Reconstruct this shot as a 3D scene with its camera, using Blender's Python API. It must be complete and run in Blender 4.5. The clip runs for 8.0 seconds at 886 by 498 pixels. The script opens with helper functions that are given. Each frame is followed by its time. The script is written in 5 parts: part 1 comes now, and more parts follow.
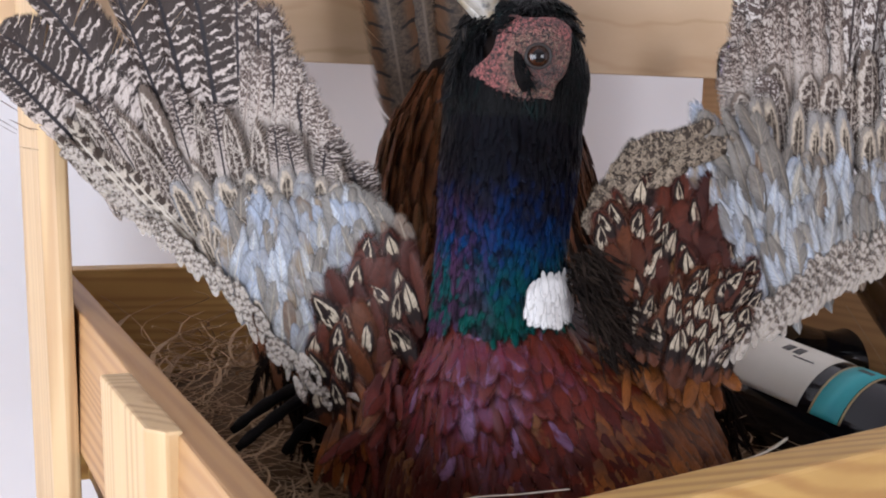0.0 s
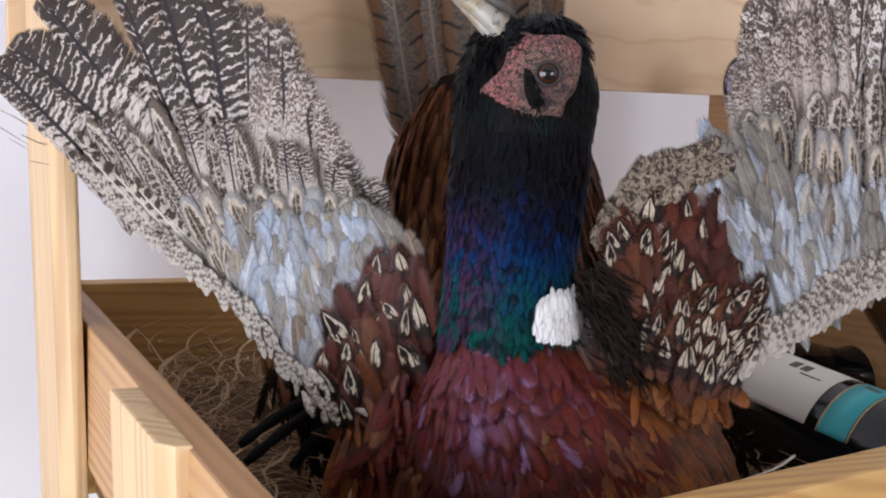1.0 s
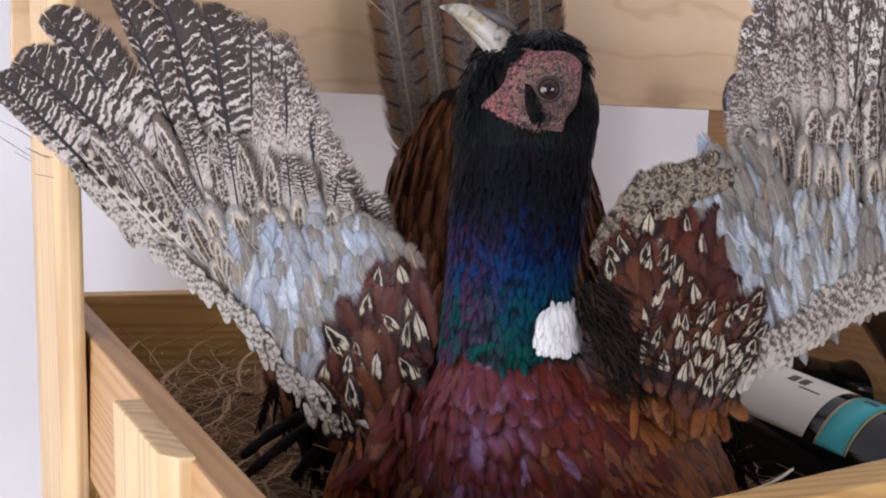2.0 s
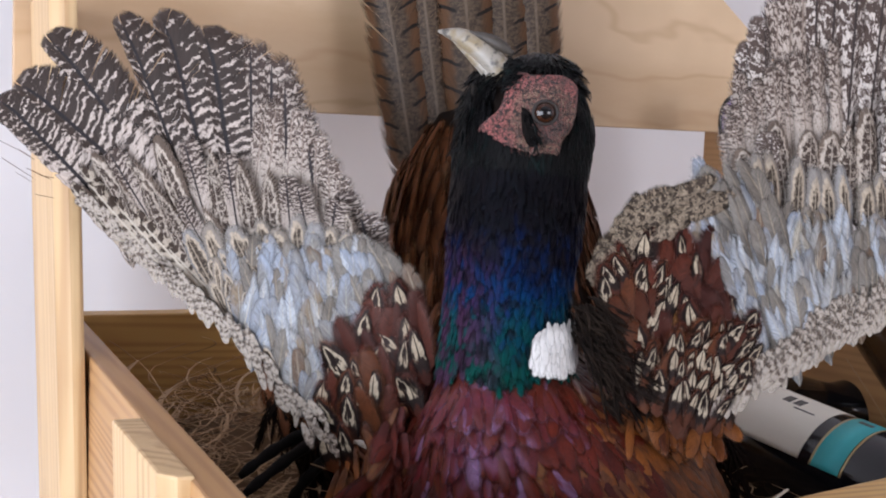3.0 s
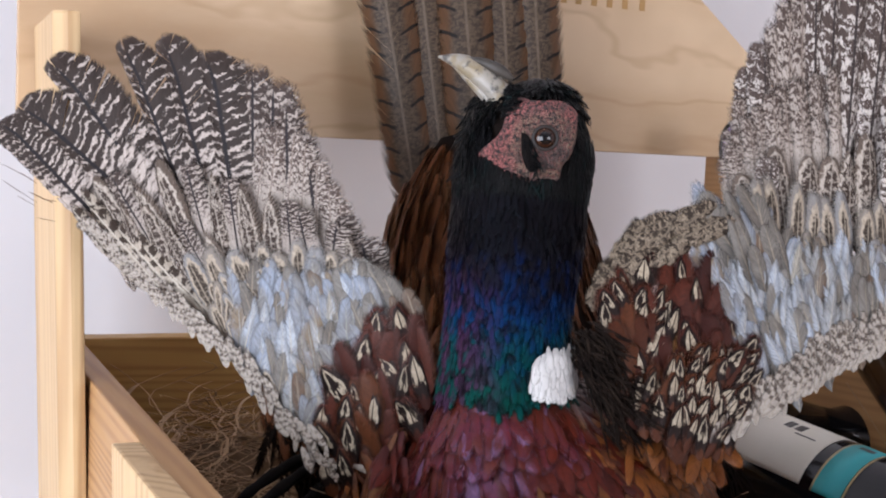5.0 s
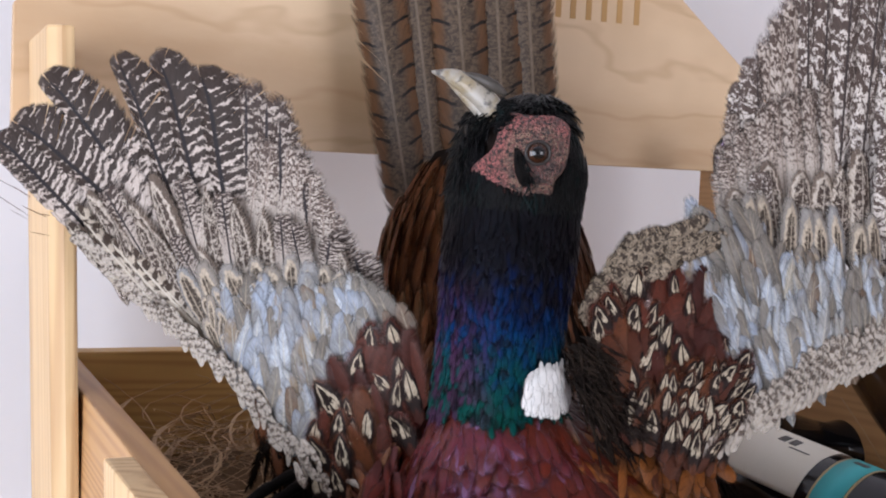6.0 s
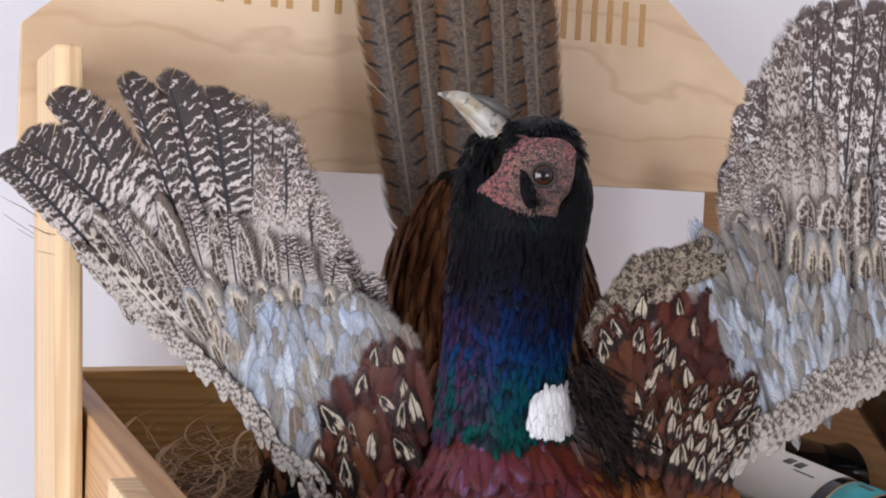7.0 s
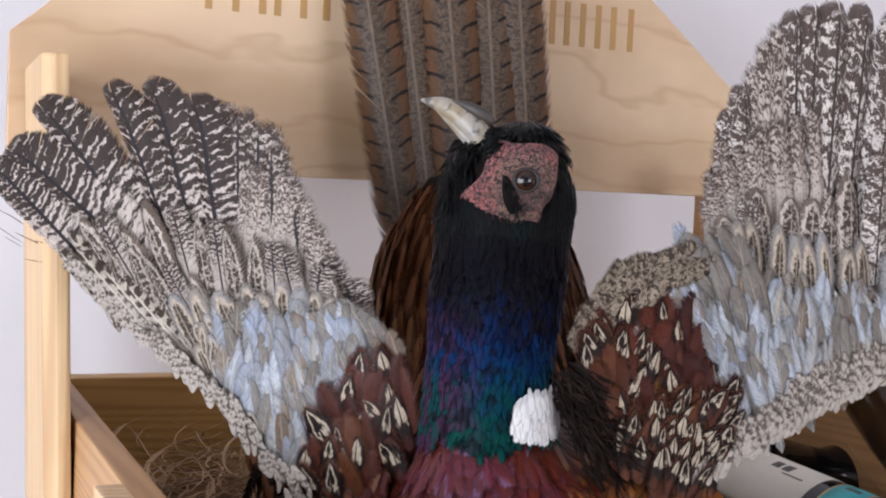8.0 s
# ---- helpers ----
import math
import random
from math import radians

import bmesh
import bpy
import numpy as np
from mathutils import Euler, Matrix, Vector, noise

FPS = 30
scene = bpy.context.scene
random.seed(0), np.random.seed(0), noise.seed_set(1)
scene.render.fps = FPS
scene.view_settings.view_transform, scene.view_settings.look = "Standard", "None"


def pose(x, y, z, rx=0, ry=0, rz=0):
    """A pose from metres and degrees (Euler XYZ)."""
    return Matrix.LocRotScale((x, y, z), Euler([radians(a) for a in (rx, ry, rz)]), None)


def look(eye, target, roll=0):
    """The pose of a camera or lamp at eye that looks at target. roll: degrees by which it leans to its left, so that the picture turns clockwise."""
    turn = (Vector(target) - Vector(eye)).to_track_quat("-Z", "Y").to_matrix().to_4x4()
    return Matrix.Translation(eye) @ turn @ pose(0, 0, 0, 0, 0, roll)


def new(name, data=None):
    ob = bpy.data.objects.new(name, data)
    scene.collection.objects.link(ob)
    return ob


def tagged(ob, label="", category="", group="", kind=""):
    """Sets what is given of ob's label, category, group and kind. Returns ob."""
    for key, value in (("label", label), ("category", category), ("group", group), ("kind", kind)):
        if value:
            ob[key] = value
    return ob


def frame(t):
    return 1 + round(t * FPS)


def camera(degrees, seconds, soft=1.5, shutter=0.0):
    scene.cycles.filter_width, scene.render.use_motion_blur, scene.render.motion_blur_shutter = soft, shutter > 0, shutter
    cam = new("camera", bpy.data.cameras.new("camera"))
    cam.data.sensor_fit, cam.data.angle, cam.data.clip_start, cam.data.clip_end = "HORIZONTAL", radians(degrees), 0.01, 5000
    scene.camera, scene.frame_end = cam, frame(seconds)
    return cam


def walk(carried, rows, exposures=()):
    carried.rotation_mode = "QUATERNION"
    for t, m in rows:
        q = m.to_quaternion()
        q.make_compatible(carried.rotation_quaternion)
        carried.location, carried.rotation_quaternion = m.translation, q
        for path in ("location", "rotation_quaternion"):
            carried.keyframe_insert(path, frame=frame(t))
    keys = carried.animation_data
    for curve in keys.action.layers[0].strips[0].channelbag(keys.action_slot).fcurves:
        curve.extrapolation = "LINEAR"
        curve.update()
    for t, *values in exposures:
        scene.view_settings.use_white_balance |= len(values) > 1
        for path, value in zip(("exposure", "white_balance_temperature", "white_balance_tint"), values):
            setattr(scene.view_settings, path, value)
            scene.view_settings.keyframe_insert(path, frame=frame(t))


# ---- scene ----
cam = camera(40.3, 8.0, soft=2.0)
PATH = [
    (0, (0.0106, 0.0111, 0.8958), (0.0029, 1.9931, 0.6288), 1.95),
    (0.5, (0.0082, 0.0117, 0.8957), (-0.0041, 1.9958, 0.6443), 2.10),
    (1, (0.0078, 0.0094, 0.8964), (-0.0058, 1.9946, 0.6536), 2.17),
    (2.5, (0.0068, 0.0024, 0.8980), (-0.0061, 1.9917, 0.6915), 2.42),
    (3, (0.0073, -0.0003, 0.8990), (-0.0042, 1.9905, 0.7081), 2.49),
    (3.5, (0.0051, -0.0010, 0.8990), (-0.0055, 1.9904, 0.7138), 2.56),
    (4, (0.0039, -0.0010, 0.8991), (-0.0116, 1.9908, 0.7187), 2.66),
    (4.5, (0.0062, -0.0013, 0.8993), (-0.0124, 1.9918, 0.7341), 2.64),
    (6, (0.0102, -0.0014, 0.9007), (-0.0033, 1.9942, 0.7692), 2.66),
    (6.5, (0.0079, -0.0018, 0.9014), (-0.0033, 1.9948, 0.7844), 2.91),
    (7, (0.0092, -0.0024, 0.9019), (-0.0112, 1.9950, 0.8010), 2.91),
    (7.5, (0.0153, -0.0040, 0.9026), (-0.0125, 1.9938, 0.8124), 2.71),
    (8, (0.0161, -0.0040, 0.9026), (-0.0027, 1.9937, 0.8101), 2.60),
]
walk(cam, [(t, look(eye, target, roll)) for t, eye, target, roll in PATH])

# ---------------------------------------------------------------- light
world = bpy.data.worlds.new("world")
scene.world = world
world.use_nodes = True
sky = world.node_tree.nodes.new("ShaderNodeTexSky")
sky.sky_type = "NISHITA"
sky.sun_disc = False
sky.sun_elevation, sky.sun_rotation = radians(28), radians(-70)
world.node_tree.links.new(sky.outputs[0], world.node_tree.nodes["Background"].inputs[0])
world.node_tree.nodes["Background"].inputs[1].default_value = 0.12
scene.view_settings.exposure = 0.06

TURN = radians(24)
BASE = Matrix.Translation((-0.2547, 0.84, 0.7625)) @ Matrix.Rotation(TURN, 4, "Z")   # the stand's own axes, at its rim


def area(name, m, sx, sy, power, colour):
    data = bpy.data.lights.new(name, "AREA")
    data.shape, data.size, data.size_y, data.energy, data.color = "RECTANGLE", sx, sy, power, colour
    ob = new(name, data)
    ob.matrix_world = m
    return ob


# daylight in the left window's opening; the front light is an added fill
area("window_light", BASE @ look((-1.38, -1.20, 0.02), (0.1, -0.25, 0.05)), 1.4, 1.1, 44, (0.82, 0.87, 1.0))
area("fill_light_front", BASE @ look((1.15, -2.95, 0.22), (0.35, -0.3, 0.05)), 1.5, 1.1, 32, (0.91, 0.90, 0.99))

# ---------------------------------------------------------------- materials


def material(name):
    m = bpy.data.materials.new(name)
    m.use_nodes = True
    nt = m.node_tree
    return m, nt, nt.nodes["Principled BSDF"]


def node(nt, kind, **sets):
    n = nt.nodes.new("ShaderNode" + kind)
    for key, value in sets.items():
        n.inputs[key].default_value = value
    return n


def link(nt, a, b):
    nt.links.new(a, b)


def math_(nt, op, a, b=None, c=None):
    n = nt.nodes.new("ShaderNodeMath")
    n.operation = op
    for i, v in enumerate((a, b, c)):
        if v is None:
            continue
        if isinstance(v, (int, float)):
            n.inputs[i].default_value = v
        else:
            nt.links.new(v, n.inputs[i])
    return n.outputs[0]


def mix(nt, fac, a, b):
    n = nt.nodes.new("ShaderNodeMix")
    n.data_type = "RGBA"
    n.clamp_factor = True
    for sock, v in ((n.inputs[0], fac), (n.inputs[6], a), (n.inputs[7], b)):
        if isinstance(v, (int, float)):
            sock.default_value = v
        elif isinstance(v, tuple):
            sock.default_value = (*v, 1) if len(v) == 3 else v
        else:
            nt.links.new(v, sock)
    return n.outputs[2]


def ramp(nt, fac, stops, smooth=False):
    n = nt.nodes.new("ShaderNodeValToRGB")
    if smooth:
        n.color_ramp.interpolation = "EASE"
    e = n.color_ramp.elements
    while len(e) < len(stops):
        e.new(0.5)
    for el, (p, c) in zip(e, stops):
        el.position = p
        el.color = (*c, 1) if isinstance(c, tuple) else (c, c, c, 1)
    nt.links.new(fac, n.inputs[0])
    return n.outputs[0]


def smooth_step(nt, v, lo, hi):
    n = nt.nodes.new("ShaderNodeMapRange")
    n.interpolation_type = "SMOOTHSTEP"
    n.inputs[1].default_value, n.inputs[2].default_value = lo, hi
    nt.links.new(v, n.inputs[0])
    return n.outputs[0]


def noise_(nt, scale, detail=4, coord=None, rough=0.6, stretch=None, distortion=0.0):
    n = nt.nodes.new("ShaderNodeTexNoise")
    n.inputs["Scale"].default_value, n.inputs["Detail"].default_value = scale, detail
    n.inputs["Roughness"].default_value, n.inputs["Distortion"].default_value = rough, distortion
    if coord is None:
        coord = nt.nodes.new("ShaderNodeTexCoord").outputs["Object"]
    if stretch:
        mp = nt.nodes.new("ShaderNodeMapping")
        mp.inputs["Scale"].default_value = stretch
        nt.links.new(coord, mp.inputs[0])
        coord = mp.outputs[0]
    nt.links.new(coord, n.inputs["Vector"])
    return n.outputs[0]


def bump(nt, bsdf, height, strength=0.3, distance=0.001):
    n = node(nt, "Bump", Strength=strength, Distance=distance)
    nt.links.new(height, n.inputs["Height"])
    nt.links.new(n.outputs[0], bsdf.inputs["Normal"])


def wood(name, light, dark, grain=(40, 3, 40), ring=22.0, rough=0.5, lines=62.0, veins=0):
    """Planed softwood: growth rings stretched along one axis, fine pores, blotches."""
    m, nt, b = material(name)
    info = node(nt, "ObjectInfo")
    co = nt.nodes.new("ShaderNodeTexCoord").outputs["Object"]
    off = nt.nodes.new("ShaderNodeVectorMath")
    off.operation = "ADD"
    comb = nt.nodes.new("ShaderNodeCombineXYZ")
    for i, k in enumerate((0.7, 1.3, 0.9)):
        link(nt, math_(nt, "MULTIPLY", info.outputs["Random"], k), comb.inputs[i])
    link(nt, co, off.inputs[0])
    link(nt, comb.outputs[0], off.inputs[1])
    co = off.outputs[0]
    mp = nt.nodes.new("ShaderNodeMapping")
    mp.inputs["Scale"].default_value = tuple(g / 18 for g in grain)
    link(nt, co, mp.inputs[0])
    warp = noise_(nt, 5, 2, mp.outputs[0])
    sep = nt.nodes.new("ShaderNodeSeparateXYZ")
    link(nt, mp.outputs[0], sep.inputs[0])
    run = math_(nt, "ADD", sep.outputs[0], math_(nt, "ADD", math_(nt, "MULTIPLY", sep.outputs[1], 0.83), math_(nt, "MULTIPLY", sep.outputs[2], 0.71)))
    wave = math_(nt, "SINE", math_(nt, "MULTIPLY", math_(nt, "ADD", math_(nt, "MULTIPLY", run, lines), math_(nt, "MULTIPLY", warp, ring)), 6.28))
    wave = math_(nt, "MULTIPLY_ADD", wave, 0.5, 0.5)
    fine = noise_(nt, 90, 5, mp.outputs[0])
    blotch = noise_(nt, 7, 3, co)
    rings = smooth_step(nt, math_(nt, "MULTIPLY_ADD", fine, 0.5, math_(nt, "MULTIPLY", wave, 0.65)), 0.35, 1.05)
    patchy = math_(nt, "MULTIPLY_ADD", smooth_step(nt, noise_(nt, 3.0, 3, mp.outputs[0]), 0.35, 0.7), 0.55, 0.22)
    colour = mix(nt, math_(nt, "MULTIPLY", rings, patchy), light, dark)
    mid = tuple((a * 0.55 + c * 0.45) * 0.92 for a, c in zip(light, dark))
    colour = mix(nt, math_(nt, "MULTIPLY", smooth_step(nt, blotch, 0.45, 0.75), 0.6), colour, mid)
    if veins:
        flat = nt.nodes.new("ShaderNodeTexCoord").outputs["Object"]
        up = nt.nodes.new("ShaderNodeSeparateXYZ")
        link(nt, flat, up.inputs[0])
        drift = math_(nt, "MULTIPLY", noise_(nt, 5.0, 3, flat, stretch=(1, 1, 2.5)), 2.6)
        fold = math_(nt, "ABSOLUTE", math_(nt, "SINE", math_(nt, "MULTIPLY", math_(nt, "MULTIPLY_ADD", up.outputs[2], veins, drift), 3.1416)))
        colour = mix(nt, math_(nt, "MULTIPLY", smooth_step(nt, fold, 0.35, 0.0), 0.38), colour, dark)
    link(nt, colour, b.inputs["Base Color"])
    link(nt, math_(nt, "MULTIPLY_ADD", fine, 0.25, rough - 0.12), b.inputs["Roughness"])
    bump(nt, b, math_(nt, "ADD", fine, math_(nt, "MULTIPLY", wave, 0.4)), 0.25, 0.0006)
    return m


# PINE_Y is darker: redder wood, plus shade on rails and right post put in
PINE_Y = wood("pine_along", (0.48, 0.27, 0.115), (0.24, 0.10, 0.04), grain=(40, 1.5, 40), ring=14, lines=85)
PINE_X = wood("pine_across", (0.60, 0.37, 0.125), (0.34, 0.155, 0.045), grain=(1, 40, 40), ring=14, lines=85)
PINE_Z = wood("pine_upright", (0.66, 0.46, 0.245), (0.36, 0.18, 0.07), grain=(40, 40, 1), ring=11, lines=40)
PLY = wood("birch_plywood", (0.68, 0.49, 0.31), (0.41, 0.245, 0.12), grain=(2, 40, 8), ring=5, rough=0.5, lines=13, veins=24)
ENGRAVED = wood("engraved_wood", (0.46, 0.26, 0.09), (0.36, 0.19, 0.06), grain=(2, 40, 8), ring=3, rough=0.6, lines=14)


def plain(name, colour, rough=0.5, var=0.12, scale=30.0, metal=0.0, bumpy=0.15, spec=0.5):
    m, nt, b = material(name)
    n = noise_(nt, scale, 5)
    lo = tuple(c * (1 - var) for c in colour)
    hi = tuple(min(1, c * (1 + var)) for c in colour)
    link(nt, mix(nt, n, lo, hi), b.inputs["Base Color"])
    b.inputs["Roughness"].default_value, b.inputs["Metallic"].default_value = rough, metal
    b.inputs["Specular IOR Level"].default_value = spec
    bump(nt, b, noise_(nt, scale * 8, 4), bumpy, 0.0006)
    return m


PLASTER = plain("painted_plaster", (0.76, 0.745, 0.765), 0.85, 0.04, 6, bumpy=0.2)
FLOORING = wood("floor_boards", (0.30, 0.19, 0.10), (0.2, 0.11, 0.05), grain=(40, 1, 40), ring=4, lines=30)
WHITE_PAINT = plain("white_gloss_paint", (0.8, 0.8, 0.79), 0.35, 0.03, 10, bumpy=0.05)
STRAW = plain("wood_wool", (0.50, 0.34, 0.20), 0.7, 0.4, 25)
RAFFIA = plain("raffia", (0.75, 0.68, 0.56), 0.6, 0.1, 60)


def feather_nodes(nt):
    """Across (-1 to 1), along (0 to 1), a number for each feather, and coordinates shifted by it."""
    uv = nt.nodes.new("ShaderNodeUVMap")
    sep = nt.nodes.new("ShaderNodeSeparateXYZ")
    link(nt, uv.outputs[0], sep.inputs[0])
    across = math_(nt, "MULTIPLY_ADD", sep.outputs[0], 2, -1)
    geo = nt.nodes.new("ShaderNodeNewGeometry")
    info = nt.nodes.new("ShaderNodeObjectInfo")
    rnd = math_(nt, "FRACT", math_(nt, "ADD", geo.outputs["Random Per Island"], info.outputs["Random"]))
    comb = nt.nodes.new("ShaderNodeCombineXYZ")
    link(nt, math_(nt, "MULTIPLY", rnd, 40.0), comb.inputs[2])
    link(nt, sep.outputs[0], comb.inputs[0])
    link(nt, sep.outputs[1], comb.inputs[1])
    return across, sep.outputs[1], rnd, comb.outputs[0]


def barbs(nt, co, across, along, count=46.0):
    """Fine slanting barb lines, for relief and streaks."""
    slant = math_(nt, "SUBTRACT", along, math_(nt, "MULTIPLY", math_(nt, "ABSOLUTE", across), 0.22))
    comb = nt.nodes.new("ShaderNodeCombineXYZ")
    link(nt, math_(nt, "MULTIPLY", slant, count), comb.inputs[0])
    link(nt, math_(nt, "MULTIPLY", across, 1.5), comb.inputs[1])
    sep = nt.nodes.new("ShaderNodeSeparateXYZ")
    link(nt, co, sep.inputs[0])
    link(nt, sep.outputs[2], comb.inputs[2])
    return noise_(nt, 1.0, 3, comb.outputs[0])


def finish(nt, b, colour, streak, rough, sheen=0.0, spec=0.16, vane_uv=None, fray=0.3, depth=0.5, tint=None):
    """Barb streaks, relief and gloss; the vane thins out into loose barbs over its outer share (fray)."""
    b.inputs["Specular IOR Level"].default_value = spec
    if tint:
        b.inputs["Specular Tint"].default_value = (*tint, 1)
    n = nt.nodes.new("ShaderNodeMix")
    n.data_type, n.blend_type = "RGBA", "MULTIPLY"
    n.inputs[0].default_value = depth
    link(nt, colour, n.inputs[6])
    link(nt, ramp(nt, streak, [(0.30, 0.35), (0.50, 0.85), (0.68, 1.3)]), n.inputs[7])
    link(nt, n.outputs[2], b.inputs["Base Color"])
    b.inputs["Roughness"].default_value = rough
    b.inputs["Sheen Weight"].default_value = sheen
    bump(nt, b, streak, 0.5, 0.0004)
    if vane_uv:
        across, along = vane_uv
        tip = math_(nt, "MULTIPLY_ADD", math_(nt, "SUBTRACT", along, 0.78), 1 / 0.22, 0.0)
        rim = math_(nt, "MAXIMUM", math_(nt, "ABSOLUTE", across), tip)
        rim = math_(nt, "ADD", rim, math_(nt, "MULTIPLY", math_(nt, "SUBTRACT", streak, 0.5), fray * 1.6))
        link(nt, smooth_step(nt, rim, 1.0, 1.0 - fray), b.inputs["Alpha"])


def feather_barred(name, dark, pale, bars, cut, mottle, rough=0.55, base_pale=0.3, shaft=(0.04, 0.03, 0.03), shaft_w=0.055, warp_by=0.10, soft_by=0.10, margin=None, fray=0.12, vane_shift=1.9, outer=0.0, hollow=0.0):
    """Dark quill feather with thin broken pale bars that dissolve into mottling towards the root."""
    m, nt, b = material(name)
    across, along, rnd, co = feather_nodes(nt)
    warp = noise_(nt, 2.6, 4, co, stretch=(2.2, 5.0, 1), rough=0.7)
    slant = math_(nt, "ADD", along, math_(nt, "MULTIPLY", math_(nt, "ABSOLUTE", across), -0.05))
    ph = math_(nt, "MULTIPLY", math_(nt, "ADD", slant, math_(nt, "MULTIPLY", math_(nt, "SUBTRACT", warp, 0.5), warp_by)), bars * 6.283)
    ph = math_(nt, "ADD", ph, math_(nt, "MULTIPLY", rnd, 6.0))
    ph = math_(nt, "ADD", ph, math_(nt, "MULTIPLY", math_(nt, "GREATER_THAN", across, 0.0), vane_shift))
    wave = math_(nt, "MULTIPLY_ADD", math_(nt, "SINE", ph), 0.5, 0.5)
    if hollow:
        rim = math_(nt, "ABSOLUTE", math_(nt, "SUBTRACT", wave, 0.62))
        wave = math_(nt, "MULTIPLY_ADD", rim, -hollow, 1.0)
    spots = noise_(nt, 1.0, 5, co, stretch=(7, 58, 1), rough=0.75)
    gaps = smooth_step(nt, noise_(nt, 1.0, 3, co, stretch=(5, 26, 1)), 0.34, 0.62)
    part_m = math_(nt, "MULTIPLY_ADD", smooth_step(nt, along, 0.9, 0.2), mottle * 0.8, mottle * 0.4)
    bar = math_(nt, "MULTIPLY", wave, math_(nt, "MULTIPLY_ADD", gaps, 0.70, 0.40))
    val = math_(nt, "ADD", math_(nt, "MULTIPLY", bar, math_(nt, "SUBTRACT", 1.0, part_m)), math_(nt, "MULTIPLY", math_(nt, "MULTIPLY", spots, part_m), 1.6))
    val = math_(nt, "ADD", val, math_(nt, "MULTIPLY", math_(nt, "SUBTRACT", 0.45, along), base_pale))
    if outer:
        val = math_(nt, "ADD", val, math_(nt, "MULTIPLY", smooth_step(nt, across, -0.25, -0.8), outer))
    fac = smooth_step(nt, val, cut - soft_by, cut + soft_by)
    streak = barbs(nt, co, across, along, 110.0)
    soft = noise_(nt, 2.0, 2, co)
    pale2 = mix(nt, soft, pale, tuple(c * 0.7 for c in pale))
    ground = mix(nt, smooth_step(nt, math_(nt, "ADD", math_(nt, "ABSOLUTE", across), math_(nt, "MULTIPLY", math_(nt, "SUBTRACT", warp, 0.5), 0.5)), 0.42, 0.68), dark, margin or dark)
    colour = mix(nt, fac, ground, pale2)
    tip = smooth_step(nt, along, 0.91, 0.97)
    colour = mix(nt, math_(nt, "MULTIPLY", tip, 0.85), colour, tuple(c * 1.2 for c in dark))
    on = smooth_step(nt, math_(nt, "ABSOLUTE", across), shaft_w, shaft_w * 0.6)
    colour = mix(nt, on, colour, shaft)
    finish(nt, b, colour, streak, rough, vane_uv=(across, along), fray=fray)
    return m


def feather_ringed(name, edge, ring, core, r0=0.42, r1=0.66, rough=0.65, var=0.3, edge_b=None, mott=0.5, fray=0.22):
    """Covert with a pale line that follows the outline round a dark heart."""
    m, nt, b = material(name)
    across, along, rnd, co = feather_nodes(nt)
    wob = noise_(nt, 3.0, 3, co, stretch=(2, 5, 1))
    top = math_(nt, "POWER", along, 5.0)
    f = math_(nt, "MAXIMUM", math_(nt, "ABSOLUTE", across), top)
    f = math_(nt, "ADD", math_(nt, "POWER", math_(nt, "ADD", math_(nt, "POWER", math_(nt, "ABSOLUTE", across), 3.0), math_(nt, "POWER", math_(nt, "MULTIPLY", along, 0.98), 12.0)), 0.33),
              math_(nt, "MULTIPLY", math_(nt, "SUBTRACT", wob, 0.5), var))
    f = math_(nt, "ADD", f, math_(nt, "MULTIPLY_ADD", math_(nt, "FRACT", math_(nt, "MULTIPLY", rnd, 17.0)), 0.26, -0.13))
    inside = smooth_step(nt, f, r0 + 0.05, r0 - 0.05)
    band = smooth_step(nt, f, r1 + 0.06, r1 - 0.06)
    spots = noise_(nt, 1.0, 4, co, stretch=(7, 24, 1), rough=0.7)
    core2 = mix(nt, math_(nt, "MULTIPLY", smooth_step(nt, spots, 0.5, 0.58), mott), core, ring)
    edge2 = mix(nt, rnd, edge, edge_b or tuple(c * 0.7 for c in edge))
    edge2 = mix(nt, math_(nt, "MULTIPLY", smooth_step(nt, spots, 0.52, 0.6), mott * 0.5), edge2, core)
    colour = mix(nt, inside, mix(nt, band, edge2, ring), core2)
    on = smooth_step(nt, math_(nt, "ABSOLUTE", across), 0.06, 0.03)
    colour = mix(nt, math_(nt, "MULTIPLY", on, 0.8), colour, tuple(c * 0.8 for c in ring))
    finish(nt, b, colour, barbs(nt, co, across, along), rough, vane_uv=(across, along), fray=fray)
    return m


